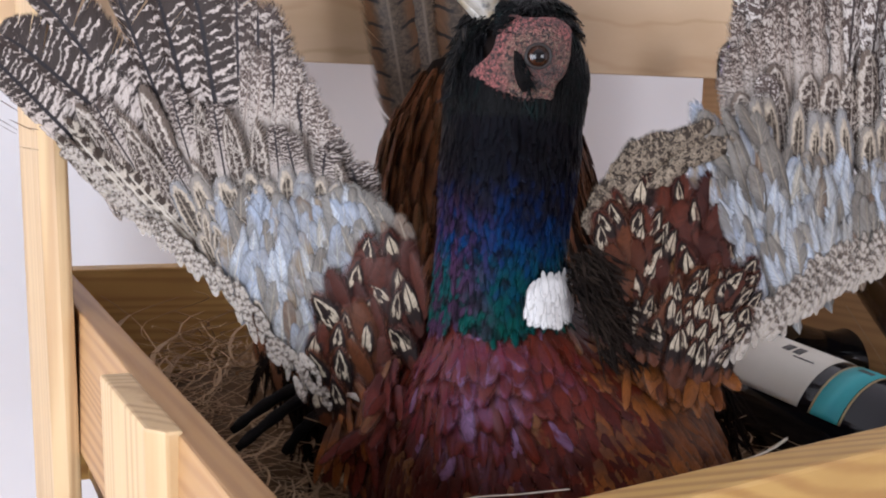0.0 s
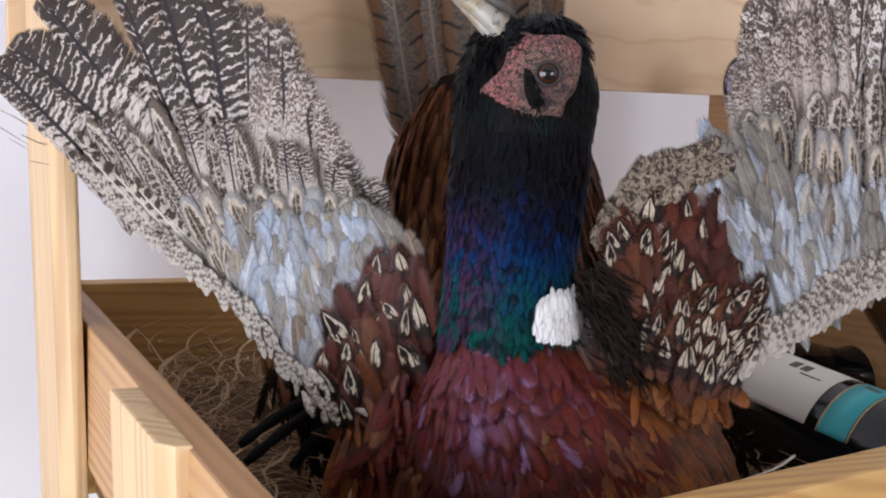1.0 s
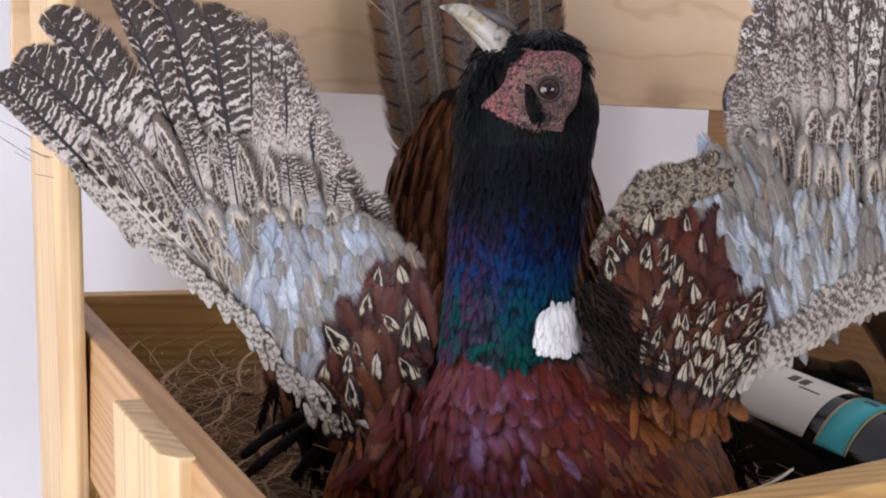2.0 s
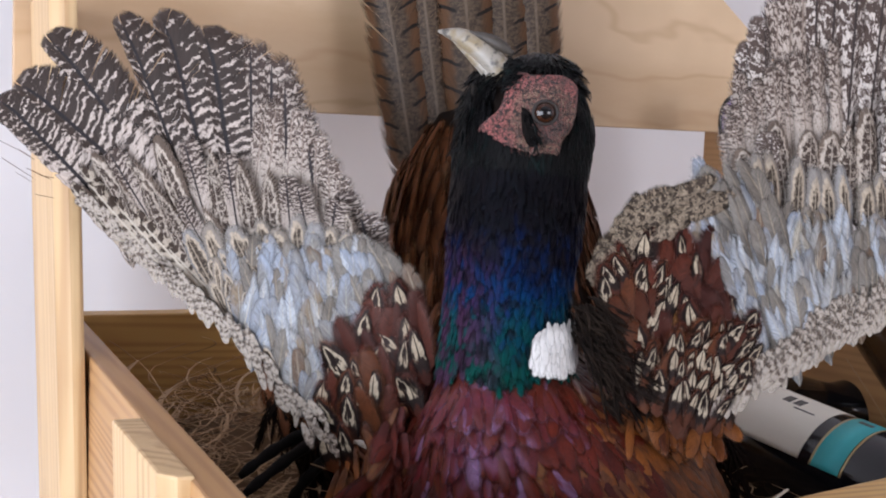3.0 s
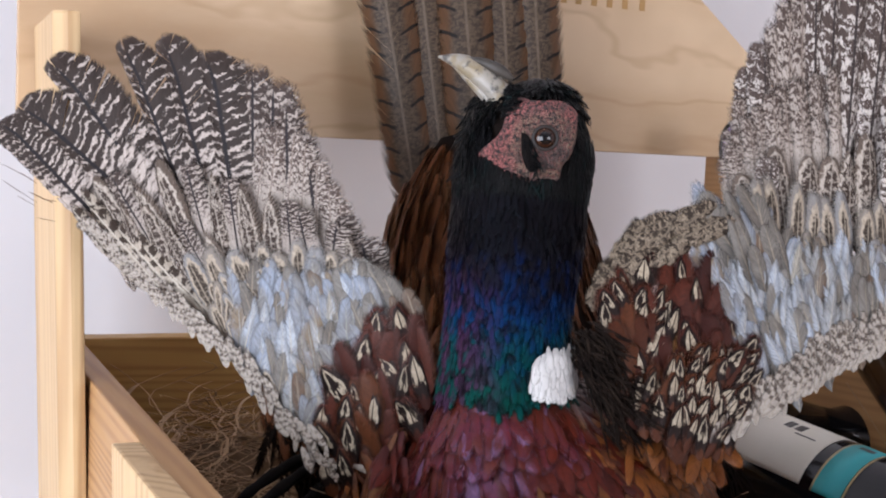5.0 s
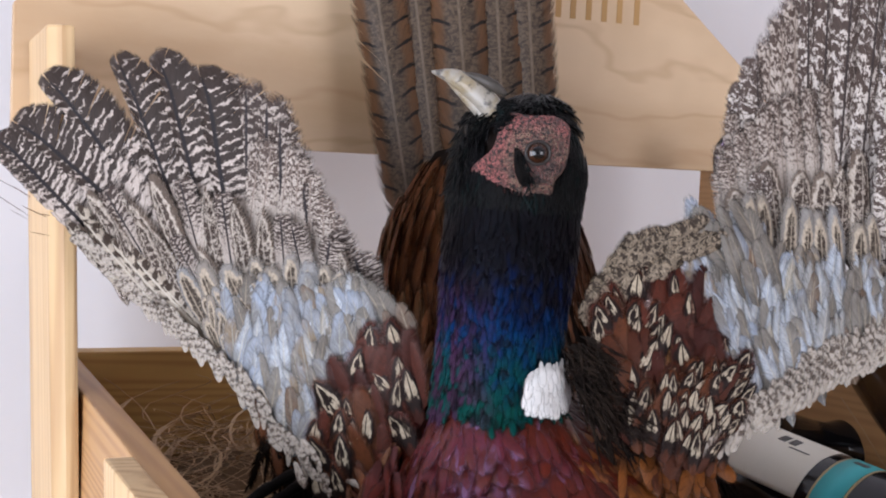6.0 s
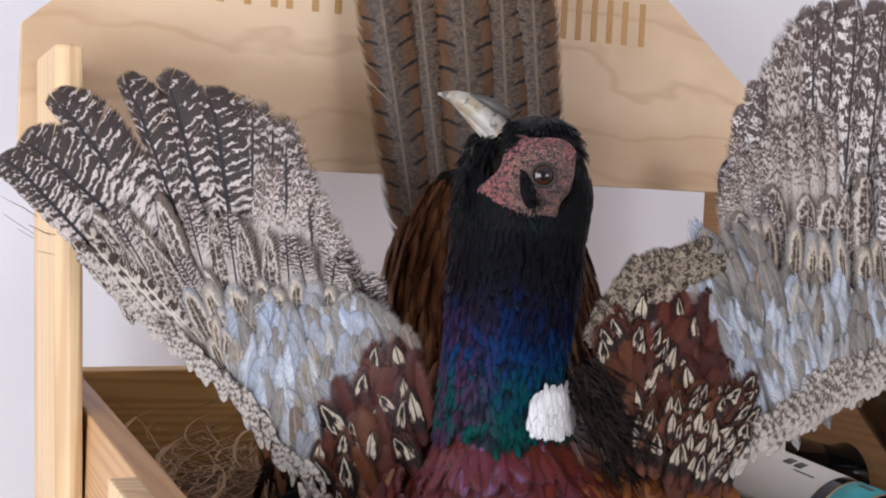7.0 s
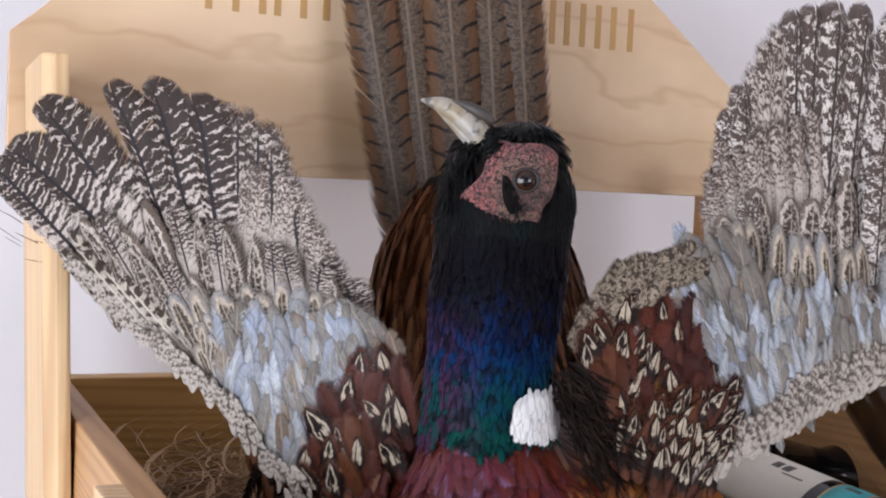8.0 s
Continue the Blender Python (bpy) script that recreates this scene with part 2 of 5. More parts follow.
def feather_spotted(name, edge, dark, heart, amount=0.6, rough=0.42, edge_b=None, chevron=0.4, centre=0.70):
    """Chestnut feather with a cream heart or chevron inside a black loop; some stay plain."""
    m, nt, b = material(name)
    across, along, rnd, co = feather_nodes(nt)
    wob = noise_(nt, 3.0, 4, co, stretch=(3.2, 2.2, 1), rough=0.7)
    side = math_(nt, "ABSOLUTE", across)
    pick = math_(nt, "FRACT", math_(nt, "MULTIPLY", rnd, 23.0))
    grow = math_(nt, "MULTIPLY_ADD", math_(nt, "FRACT", math_(nt, "MULTIPLY", rnd, 41.0)), 0.5, 0.85)
    d = math_(nt, "SQRT", math_(nt, "ADD", math_(nt, "POWER", math_(nt, "MULTIPLY", across, 1.15), 2.0),
                                math_(nt, "POWER", math_(nt, "MULTIPLY", math_(nt, "SUBTRACT", math_(nt, "MULTIPLY_ADD", side, 0.35, along), centre), 2.6), 2.0)))
    d = math_(nt, "ADD", math_(nt, "MULTIPLY", d, grow), math_(nt, "MULTIPLY", math_(nt, "SUBTRACT", wob, 0.5), 0.9))
    has = math_(nt, "LESS_THAN", rnd, amount)
    loop = math_(nt, "MULTIPLY", smooth_step(nt, d, 1.12, 0.92), has)
    vee = math_(nt, "MULTIPLY", math_(nt, "LESS_THAN", pick, chevron), smooth_step(nt, d, 0.36, 0.26))
    heart_f = math_(nt, "MULTIPLY", math_(nt, "MULTIPLY", smooth_step(nt, d, 0.58, 0.46), math_(nt, "SUBTRACT", 1.0, vee)), has)
    heart_f = math_(nt, "MULTIPLY", heart_f, smooth_step(nt, side, 0.03, 0.09))
    e2 = mix(nt, math_(nt, "FRACT", math_(nt, "MULTIPLY", rnd, 7.3)), edge, edge_b or tuple(c * 0.55 for c in edge))
    dusk = math_(nt, "MULTIPLY", smooth_step(nt, wob, 0.5, 0.7), 0.6)
    e2 = mix(nt, dusk, e2, tuple(c * 0.45 for c in edge))
    shine = mix(nt, wob, heart, tuple(c * 0.6 for c in heart))
    colour = mix(nt, heart_f, mix(nt, loop, e2, dark), shine)
    finish(nt, b, colour, barbs(nt, co, across, along), rough, spec=0.2, vane_uv=(across, along), fray=0.55, depth=0.7, tint=(1.0, 0.75, 0.7))
    return m


def feather_plain(name, a, b_, shaft=None, rough=0.6, third=None, edge=None, sheen=0.0, spec=0.16, fray=0.38, tint=None, wide_scale=55.0, depth=0.5):
    """One-coloured feathers that differ from one to the next."""
    m, nt, b = material(name)
    across, along, rnd, co = feather_nodes(nt)
    blot = noise_(nt, 2.0, 3, co)
    where = nt.nodes.new("ShaderNodeNewGeometry").outputs["Position"]
    wide = smooth_step(nt, noise_(nt, wide_scale, 3, where), 0.32, 0.68)
    colour = mix(nt, math_(nt, "ADD", math_(nt, "MULTIPLY", wide, 0.6), math_(nt, "ADD", math_(nt, "MULTIPLY", rnd, 0.35), math_(nt, "MULTIPLY_ADD", blot, 0.5, -0.25))), a, b_)
    base = tuple(0.25 * sum(b_) / 3 + 0.25 * c for c in b_)
    colour = mix(nt, math_(nt, "MULTIPLY", smooth_step(nt, along, 0.5, 0.2), 0.6), colour, base)
    if third:
        pick = math_(nt, "GREATER_THAN", math_(nt, "FRACT", math_(nt, "MULTIPLY", rnd, 9.7)), 0.86)
        colour = mix(nt, math_(nt, "MULTIPLY", pick, smooth_step(nt, blot, 0.3, 0.6)), colour, third)
    if edge:
        f = math_(nt, "MAXIMUM", math_(nt, "ABSOLUTE", across), math_(nt, "POWER", along, 4.0))
        colour = mix(nt, math_(nt, "MULTIPLY", smooth_step(nt, f, 0.72, 0.98), 0.8), colour, edge)
    if shaft:
        on = smooth_step(nt, math_(nt, "ABSOLUTE", across), 0.09, 0.03)
        colour = mix(nt, math_(nt, "MULTIPLY", on, 0.75), colour, shaft)
    finish(nt, b, colour, barbs(nt, co, across, along), rough, sheen, spec, (across, along), fray, depth, tint)
    return m


def feather_by_height(name, stops, lo, hi, second, rough=0.34, wobble=0.25):
    """Iridescent plumage whose colour changes down the neck, with reddish violet flecks towards one side."""
    m, nt, b = material(name)
    across, along, rnd, co = feather_nodes(nt)
    ob = nt.nodes.new("ShaderNodeTexCoord").outputs["Object"]
    sep = nt.nodes.new("ShaderNodeSeparateXYZ")
    link(nt, ob, sep.inputs[0])
    big = noise_(nt, 42, 3, ob)
    z = nt.nodes.new("ShaderNodeMapRange")
    z.inputs[1].default_value, z.inputs[2].default_value = lo, hi
    link(nt, sep.outputs[2], z.inputs[0])
    fac = math_(nt, "ADD", z.outputs[0], math_(nt, "MULTIPLY", math_(nt, "SUBTRACT", math_(nt, "MULTIPLY_ADD", rnd, 0.3, math_(nt, "MULTIPLY", big, 0.7)), 0.5), wobble))
    colour = ramp(nt, fac, stops)
    patch = math_(nt, "MULTIPLY_ADD", rnd, 0.35, math_(nt, "MULTIPLY", noise_(nt, 75, 3, ob), 0.75))
    side = smooth_step(nt, math_(nt, "MULTIPLY_ADD", math_(nt, "SUBTRACT", big, 0.5), 0.02, sep.outputs[0]), 0.040, 0.012)
    side = math_(nt, "MULTIPLY", side, smooth_step(nt, z.outputs[0], 0.85, 0.35))
    colour = mix(nt, math_(nt, "MULTIPLY", math_(nt, "MULTIPLY", smooth_step(nt, patch, 0.44, 0.60), side), 0.9), colour, second)
    fleck = noise_(nt, 170, 3, ob, stretch=(1, 1, 0.7))
    colour = mix(nt, math_(nt, "MULTIPLY", smooth_step(nt, fleck, 0.50, 0.62), 0.7), colour, (0.005, 0.003, 0.004))
    base = smooth_step(nt, along, 0.6, 0.3)
    colour = mix(nt, math_(nt, "MULTIPLY", base, 0.7), colour, (0.005, 0.004, 0.005))
    finish(nt, b, colour, barbs(nt, co, across, along), rough, 0.0, 0.05, (across, along), 0.6, 0.8, (0.55, 0.75, 1.0))
    return m


def feather_tail(name):
    """Long tail feather: stippled grey-brown middle, rusty margins crossed by short dark slanting ticks, pale shaft."""
    m, nt, b = material(name)
    across, along, rnd, co = feather_nodes(nt)
    side = math_(nt, "ABSOLUTE", across)
    wob = noise_(nt, 3.0, 4, co, stretch=(2, 12, 1), rough=0.7)
    stipple = noise_(nt, 1.0, 4, co, stretch=(14, 150, 1), rough=0.75)
    middle = mix(nt, smooth_step(nt, stipple, 0.42, 0.6), (0.054, 0.036, 0.025), (0.120, 0.084, 0.056))
    rust = mix(nt, wob, (0.150, 0.066, 0.028), (0.105, 0.060, 0.032))
    colour = mix(nt, smooth_step(nt, math_(nt, "MULTIPLY_ADD", math_(nt, "SUBTRACT", wob, 0.5), 0.4, side), 0.36, 0.62), middle, rust)
    ph = math_(nt, "ADD", math_(nt, "MULTIPLY", side, -0.045), math_(nt, "MULTIPLY_ADD", math_(nt, "SUBTRACT", wob, 0.5), 0.012, along))
    ph = math_(nt, "ADD", math_(nt, "MULTIPLY", ph, 17 * 6.283), math_(nt, "MULTIPLY_ADD", math_(nt, "GREATER_THAN", across, 0.0), 1.3, math_(nt, "MULTIPLY", rnd, 6.0)))
    tick = math_(nt, "MULTIPLY", smooth_step(nt, math_(nt, "SINE", ph), 0.86, 0.95), smooth_step(nt, side, 0.22, 0.34))
    colour = mix(nt, tick, colour, (0.010, 0.007, 0.006))
    colour = mix(nt, smooth_step(nt, side, 0.055, 0.03), colour, (0.150, 0.112, 0.080))
    finish(nt, b, colour, barbs(nt, co, across, along, 150.0), 0.4, 0.0, 0.25, (across, along), 0.3)
    return m


QUILL = feather_barred("quill_barred", (0.036, 0.025, 0.021), (0.56, 0.48, 0.43), 12, 0.60, 0.55, shaft=(0.016, 0.013, 0.015), shaft_w=0.09, warp_by=0.10, outer=0.16, fray=0.14, hollow=2.0)
QUILL_B = feather_barred("quill_mottled", (0.052, 0.036, 0.031), (0.46, 0.395, 0.35), 18, 0.59, 0.80, shaft=(0.025, 0.02, 0.022), base_pale=0.15, shaft_w=0.085, warp_by=0.18, fray=0.34)
QUILL_R = feather_barred("quill_blotched", (0.085, 0.062, 0.054), (0.70, 0.64, 0.59), 9, 0.58, 0.45, shaft=(0.045, 0.035, 0.034), base_pale=0.12, shaft_w=0.075, warp_by=0.26, fray=0.16, soft_by=0.08, hollow=1.6)
QUILL_C = feather_barred("quill_pale", (0.090, 0.064, 0.054), (0.52, 0.45, 0.395), 20, 0.57, 0.92, base_pale=0.1, shaft=(0.25, 0.2, 0.17), warp_by=0.2, fray=0.42)
EDGE_BAR = feather_barred("edge_barred", (0.050, 0.035, 0.027), (0.48, 0.415, 0.34), 8, 0.50, 0.6, base_pale=0.2, shaft=(0.48, 0.43, 0.36), shaft_w=0.12, fray=0.3)
LOOP = feather_ringed("loop_covert", (0.17, 0.13, 0.105), (0.48, 0.42, 0.36), (0.055, 0.038, 0.031), 0.50, 0.66, var=0.7, mott=0.75, fray=0.25)
VEE = feather_ringed("vee_covert", (0.25, 0.215, 0.18), (0.43, 0.36, 0.28), (0.04, 0.029, 0.022), 0.30, 0.48, var=0.5, edge_b=(0.26, 0.255, 0.255), mott=0.4, fray=0.5)
BLUE = feather_plain("slate_blue_covert", (0.285, 0.335, 0.425), (0.180, 0.162, 0.140), shaft=(0.31, 0.30, 0.27), third=(0.20, 0.15, 0.10), rough=0.42, edge=(0.27, 0.28, 0.295), spec=0.25, wide_scale=42.0, depth=0.7, fray=0.42)
PALE_BLUE = feather_plain("pale_silky_covert", (0.430, 0.480, 0.560), (0.270, 0.256, 0.232), shaft=(0.45, 0.42, 0.35), third=(0.33, 0.30, 0.25), rough=0.34, spec=0.35, wide_scale=48.0, depth=0.75, fray=0.55)
GREY = feather_plain("grey_covert", (0.235, 0.220, 0.200), (0.125, 0.105, 0.088), shaft=(0.32, 0.27, 0.20), third=(0.15, 0.10, 0.07), rough=0.5, spec=0.2, fray=0.42, depth=0.7)
EDGE = feather_barred("edge_covert", (0.115, 0.090, 0.074), (0.50, 0.445, 0.39), 3, 0.47, 0.5, base_pale=0.1, shaft=(0.40, 0.35, 0.29), shaft_w=0.10, warp_by=0.5, fray=0.45)
SPOT = feather_spotted("spotted_chestnut", (0.078, 0.019, 0.011), (0.006, 0.004, 0.004), (0.54, 0.45, 0.33), 0.38, edge_b=(0.030, 0.008, 0.007), chevron=0.4)
SPOT_B = feather_spotted("spotted_rust", (0.095, 0.031, 0.012), (0.006, 0.004, 0.004), (0.52, 0.44, 0.33), 0.80, edge_b=(0.048, 0.013, 0.008), chevron=0.6)
MOTTLE = feather_barred("mottled_scapular", (0.045, 0.033, 0.025), (0.36, 0.29, 0.215), 4, 0.62, 0.45, shaft=(0.20, 0.16, 0.12), shaft_w=0.09, base_pale=0.0, warp_by=0.4, fray=0.4, hollow=1.5)
BREAST = feather_plain("copper_breast", (0.110, 0.016, 0.007), (0.052, 0.010, 0.005), third=(0.150, 0.070, 0.026), edge=(0.045, 0.008, 0.005), rough=0.30, spec=0.24, tint=(1.0, 0.55, 0.65), fray=0.6, depth=0.7)
# the violet highlights on the upper breast are put into this base colour
PURPLE = feather_plain("purple_breast", (0.095, 0.014, 0.018), (0.085, 0.021, 0.007), third=(0.150, 0.080, 0.140), rough=0.26, edge=(0.050, 0.009, 0.012), spec=0.32, wide_scale=80.0, tint=(0.75, 0.50, 1.0), fray=0.6, depth=0.7)
FLANK = feather_plain("rust_flank", (0.270, 0.088, 0.018), (0.140, 0.040, 0.010), third=(0.06, 0.016, 0.009), edge=(0.014, 0.006, 0.004), rough=0.42, spec=0.2, fray=0.35, depth=0.7)
RUMP = feather_plain("rust_rump", (0.155, 0.056, 0.020), (0.090, 0.031, 0.012), third=(0.110, 0.052, 0.022), rough=0.6, fray=0.6, depth=0.3)
DOWN_DARK = feather_plain("dark_down", (0.006, 0.004, 0.004), (0.024, 0.016, 0.012), rough=0.8, spec=0.05, fray=0.7)
WHITE_F = feather_plain("white_collar", (0.78, 0.78, 0.78), (0.74, 0.73, 0.72), rough=0.6, fray=0.5, depth=0.10)
BLACK_F = feather_plain("black_head", (0.003, 0.003, 0.004), (0.002, 0.002, 0.002), third=(0.002, 0.010, 0.010), rough=0.28, spec=0.08, fray=0.6)
NECK = feather_by_height("iridescent_neck", [(0.0, (0.002, 0.050, 0.040)), (0.24, (0.002, 0.042, 0.048)), (0.46, (0.002, 0.021, 0.082)), (0.66, (0.002, 0.006, 0.030)), (0.78, (0.004, 0.003, 0.005)), (1.0, (0.003, 0.002, 0.002))],
                         0.787, 0.876, (0.050, 0.016, 0.044), wobble=0.6)
TAIL = feather_tail("tail_quill")
SKIN = plain("dark_skin", (0.010, 0.007, 0.006), 0.85, 0.3, 60, spec=0.05)


def face_skin():
    m, nt, b = material("wattled_skin")
    co = nt.nodes.new("ShaderNodeTexCoord").outputs["Object"]
    vor = nt.nodes.new("ShaderNodeTexVoronoi")
    vor.inputs["Scale"].default_value = 1000
    link(nt, co, vor.inputs["Vector"])
    big = noise_(nt, 110, 4, co)
    pits = noise_(nt, 560, 4, co, rough=0.7)
    far = nt.nodes.new("ShaderNodeVectorMath")
    far.operation = "DISTANCE"
    link(nt, co, far.inputs[0])
    far.inputs[1].default_value = (0.0472, 0.5320, 0.9053)
    ring = math_(nt, "ADD", far.outputs["Value"], math_(nt, "MULTIPLY", math_(nt, "SUBTRACT", big, 0.5), 0.012))
    colour = mix(nt, smooth_step(nt, ring, 0.013, 0.020), (0.190, 0.130, 0.090), (0.36, 0.112, 0.105))
    colour = mix(nt, math_(nt, "MULTIPLY", smooth_step(nt, ring, 0.0115, 0.0075), 0.85), colour, (0.030, 0.026, 0.028))
    colour = mix(nt, smooth_step(nt, vor.outputs["Distance"], 0.25, 0.75), colour, (0.13, 0.045, 0.04))
    colour = mix(nt, smooth_step(nt, pits, 0.49, 0.57), colour, (0.012, 0.008, 0.008))
    colour = mix(nt, math_(nt, "MULTIPLY", smooth_step(nt, noise_(nt, 240, 3, co), 0.48, 0.66), 0.7), colour, (0.055, 0.032, 0.03))
    link(nt, colour, b.inputs["Base Color"])
    b.inputs["Roughness"].default_value = 0.6
    bump(nt, b, math_(nt, "SUBTRACT", pits, vor.outputs["Distance"]), 0.8, 0.0012)
    return m


FACE = face_skin()


def horn():
    """Pale translucent horn with dark smoky patches and a yellowish cast."""
    m, nt, b = material("horn_beak")
    co = nt.nodes.new("ShaderNodeTexCoord").outputs["Object"]
    colour = mix(nt, smooth_step(nt, noise_(nt, 120, 3, co), 0.4, 0.65), (0.30, 0.275, 0.235), (0.24, 0.19, 0.115))
    colour = mix(nt, math_(nt, "MULTIPLY", smooth_step(nt, noise_(nt, 190, 3, co), 0.52, 0.66), 0.85), colour, (0.045, 0.042, 0.042))
    link(nt, colour, b.inputs["Base Color"])
    b.inputs["Roughness"].default_value = 0.32
    bump(nt, b, noise_(nt, 500, 3, co, stretch=(1, 1, 3)), 0.3, 0.0005)
    return m


BEAK = horn()
IRIS = plain("amber_iris", (0.030, 0.011, 0.006), 0.06, 0.2, 300, bumpy=0.0)
PUPIL = plain("glossy_pupil", (0.004, 0.004, 0.005), 0.04, 0.0, 10, bumpy=0.0)
BLACK_LEG = plain("black_scaled_leg", (0.005, 0.004, 0.004), 0.6, 0.3, 200, bumpy=0.6, spec=0.08)


def bottle_glass():
    m, nt, b = material("dark_bottle_glass")
    b.inputs["Base Color"].default_value = (0.006, 0.006, 0.008, 1)
    b.inputs["Roughness"].default_value = 0.06
    b.inputs["Specular IOR Level"].default_value = 0.4
    link(nt, math_(nt, "MULTIPLY_ADD", noise_(nt, 40, 4), 0.08, 0.05), b.inputs["Roughness"])
    return m


GLASS = bottle_glass()
PAPER = plain("cream_paper_label", (0.76, 0.72, 0.63), 0.6, 0.04, 90, bumpy=0.1)
TEAL = plain("turquoise_label", (0.045, 0.42, 0.46), 0.45, 0.08, 90, bumpy=0.05)
GOLD = plain("gold_line", (0.45, 0.36, 0.20), 0.35, 0.05, 50, metal=0.5)
INK = plain("grey_ink", (0.10, 0.095, 0.09), 0.6, 0.1, 50)
VIOLET = plain("violet_print", (0.36, 0.26, 0.46), 0.5, 0.6, 120)

# ---------------------------------------------------------------- building blocks


def whole(ob):
    m = ob.matrix_basis
    if ob.parent:
        m = whole(ob.parent) @ ob.matrix_parent_inverse @ m
    return m


def adopt(ob, parent):
    ob.parent = parent
    ob.matrix_parent_inverse = whole(parent).inverted()
    return ob


def from_bm(name, bm, mat, smooth=False):
    me = bpy.data.meshes.new(name)
    bmesh.ops.recalc_face_normals(bm, faces=bm.faces)
    bm.to_mesh(me)
    bm.free()
    me.materials.append(mat)
    if smooth:
        me.shade_smooth()
    return me


def part(name, me, parent, label="", m=None):
    """One mesh as an object under a thing or a part; m is its place in the world."""
    ob = new(name, me)
    if m is not None:
        ob.matrix_basis = m
    adopt(ob, parent)
    if label:
        ob["label"] = label
    return ob


def prism(outline, depth, bevel=0.0015, segments=2):
    """A board: outline in x and z, thickness along y from 0 to depth, edges eased."""
    bm = bmesh.new()
    front = [bm.verts.new((x, 0, z)) for x, z in outline]
    back = [bm.verts.new((x, depth, z)) for x, z in outline]
    n = len(outline)
    bm.faces.new(front)
    bm.faces.new(back[::-1])
    for i in range(n):
        bm.faces.new((front[i], back[i], back[(i + 1) % n], front[(i + 1) % n]))
    if bevel:
        bmesh.ops.bevel(bm, geom=bm.edges[:], offset=bevel, segments=segments, affect="EDGES", profile=0.6)
    return bm


def plan_board(corners, z0, z1, bevel=0.0015, lean=0.0):
    """An upright board over a four-cornered plan; lean moves the top sideways in x for each metre up."""
    bm = bmesh.new()
    lo = [bm.verts.new((x + lean * z0, y, z0)) for x, y in corners]
    hi = [bm.verts.new((x + lean * z1, y, z1)) for x, y in corners]
    n = len(corners)
    bm.faces.new(lo[::-1])
    bm.faces.new(hi)
    for i in range(n):
        bm.faces.new((lo[i], lo[(i + 1) % n], hi[(i + 1) % n], hi[i]))
    bmesh.ops.bevel(bm, geom=bm.edges[:], offset=bevel, segments=2, affect="EDGES", profile=0.6)
    return bm


def tube(points, radii, sides=16, flat=1.0):
    """A closed, tapering tube through points; flat squeezes it along the depth axis."""
    pts = [Vector(p) for p in points]
    bm = bmesh.new()
    rings = []
    for i, p in enumerate(pts):
        t = (pts[min(i + 1, len(pts) - 1)] - pts[max(i - 1, 0)]).normalized()
        e1 = t.cross(Vector((0, 1, 0)))
        e1 = e1.normalized() if e1.length > 0.2 else t.cross(Vector((1, 0, 0))).normalized()
        e2 = t.cross(e1).normalized()
        r = float(radii[i])
        rings.append([bm.verts.new(p + r * (math.cos(a) * e1 + flat * math.sin(a) * e2)) for a in (2 * math.pi * k / sides for k in range(sides))])
    for a, b in zip(rings, rings[1:]):
        for k in range(sides):
            bm.faces.new((a[k], a[(k + 1) % sides], b[(k + 1) % sides], b[k]))
    bm.faces.new(rings[0][::-1])
    bm.faces.new(rings[-1])
    return bm


def spline(points, n):
    """n points on a smooth curve through the given ones."""
    p = np.array(points, float)
    k = len(p)
    out = []
    for s in np.linspace(0, k - 1, n):
        i = min(int(s), k - 2)
        f = s - i
        a, b, c, d = p[max(i - 1, 0)], p[i], p[i + 1], p[min(i + 2, k - 1)]
        out.append(0.5 * (2 * b + (c - a) * f + (2 * a - 5 * b + 4 * c - d) * f * f + (3 * b - a - 3 * c + d) * f ** 3))
    return np.array(out)


# ---------------------------------------------------------------- the room
def box_structure(name, mn, mx, mat, label, category):
    bm = bmesh.new()
    bmesh.ops.create_cube(bm, size=1)
    for v in bm.verts:
        v.co = Vector([(a + b) / 2 + c * (b - a) for a, b, c in zip(mn, mx, v.co)])
    ob = new(name, from_bm(name, bm, mat))
    ob.matrix_basis = BASE
    return tagged(ob, label, category, kind="structure")


FZ = -0.7625
box_structure("floor", (-1.6, -3.2, FZ - 0.1), (2.6, 0.29, FZ), FLOORING, "brown wooden floor boards of the room", "floor")
box_structure("ceiling", (-1.6, -3.2, 1.75), (2.6, 0.29, 1.85), PLASTER, "plain white plastered ceiling", "ceiling")
box_structure("wall_back", (-1.6, 0.17, FZ), (2.6, 0.29, 1.75), PLASTER, "pale lilac-white plastered wall behind the stand", "wall")
box_structure("wall_right", (2.5, -3.1, FZ), (2.6, 0.17, 1.75), PLASTER, "pale plastered side wall", "wall")


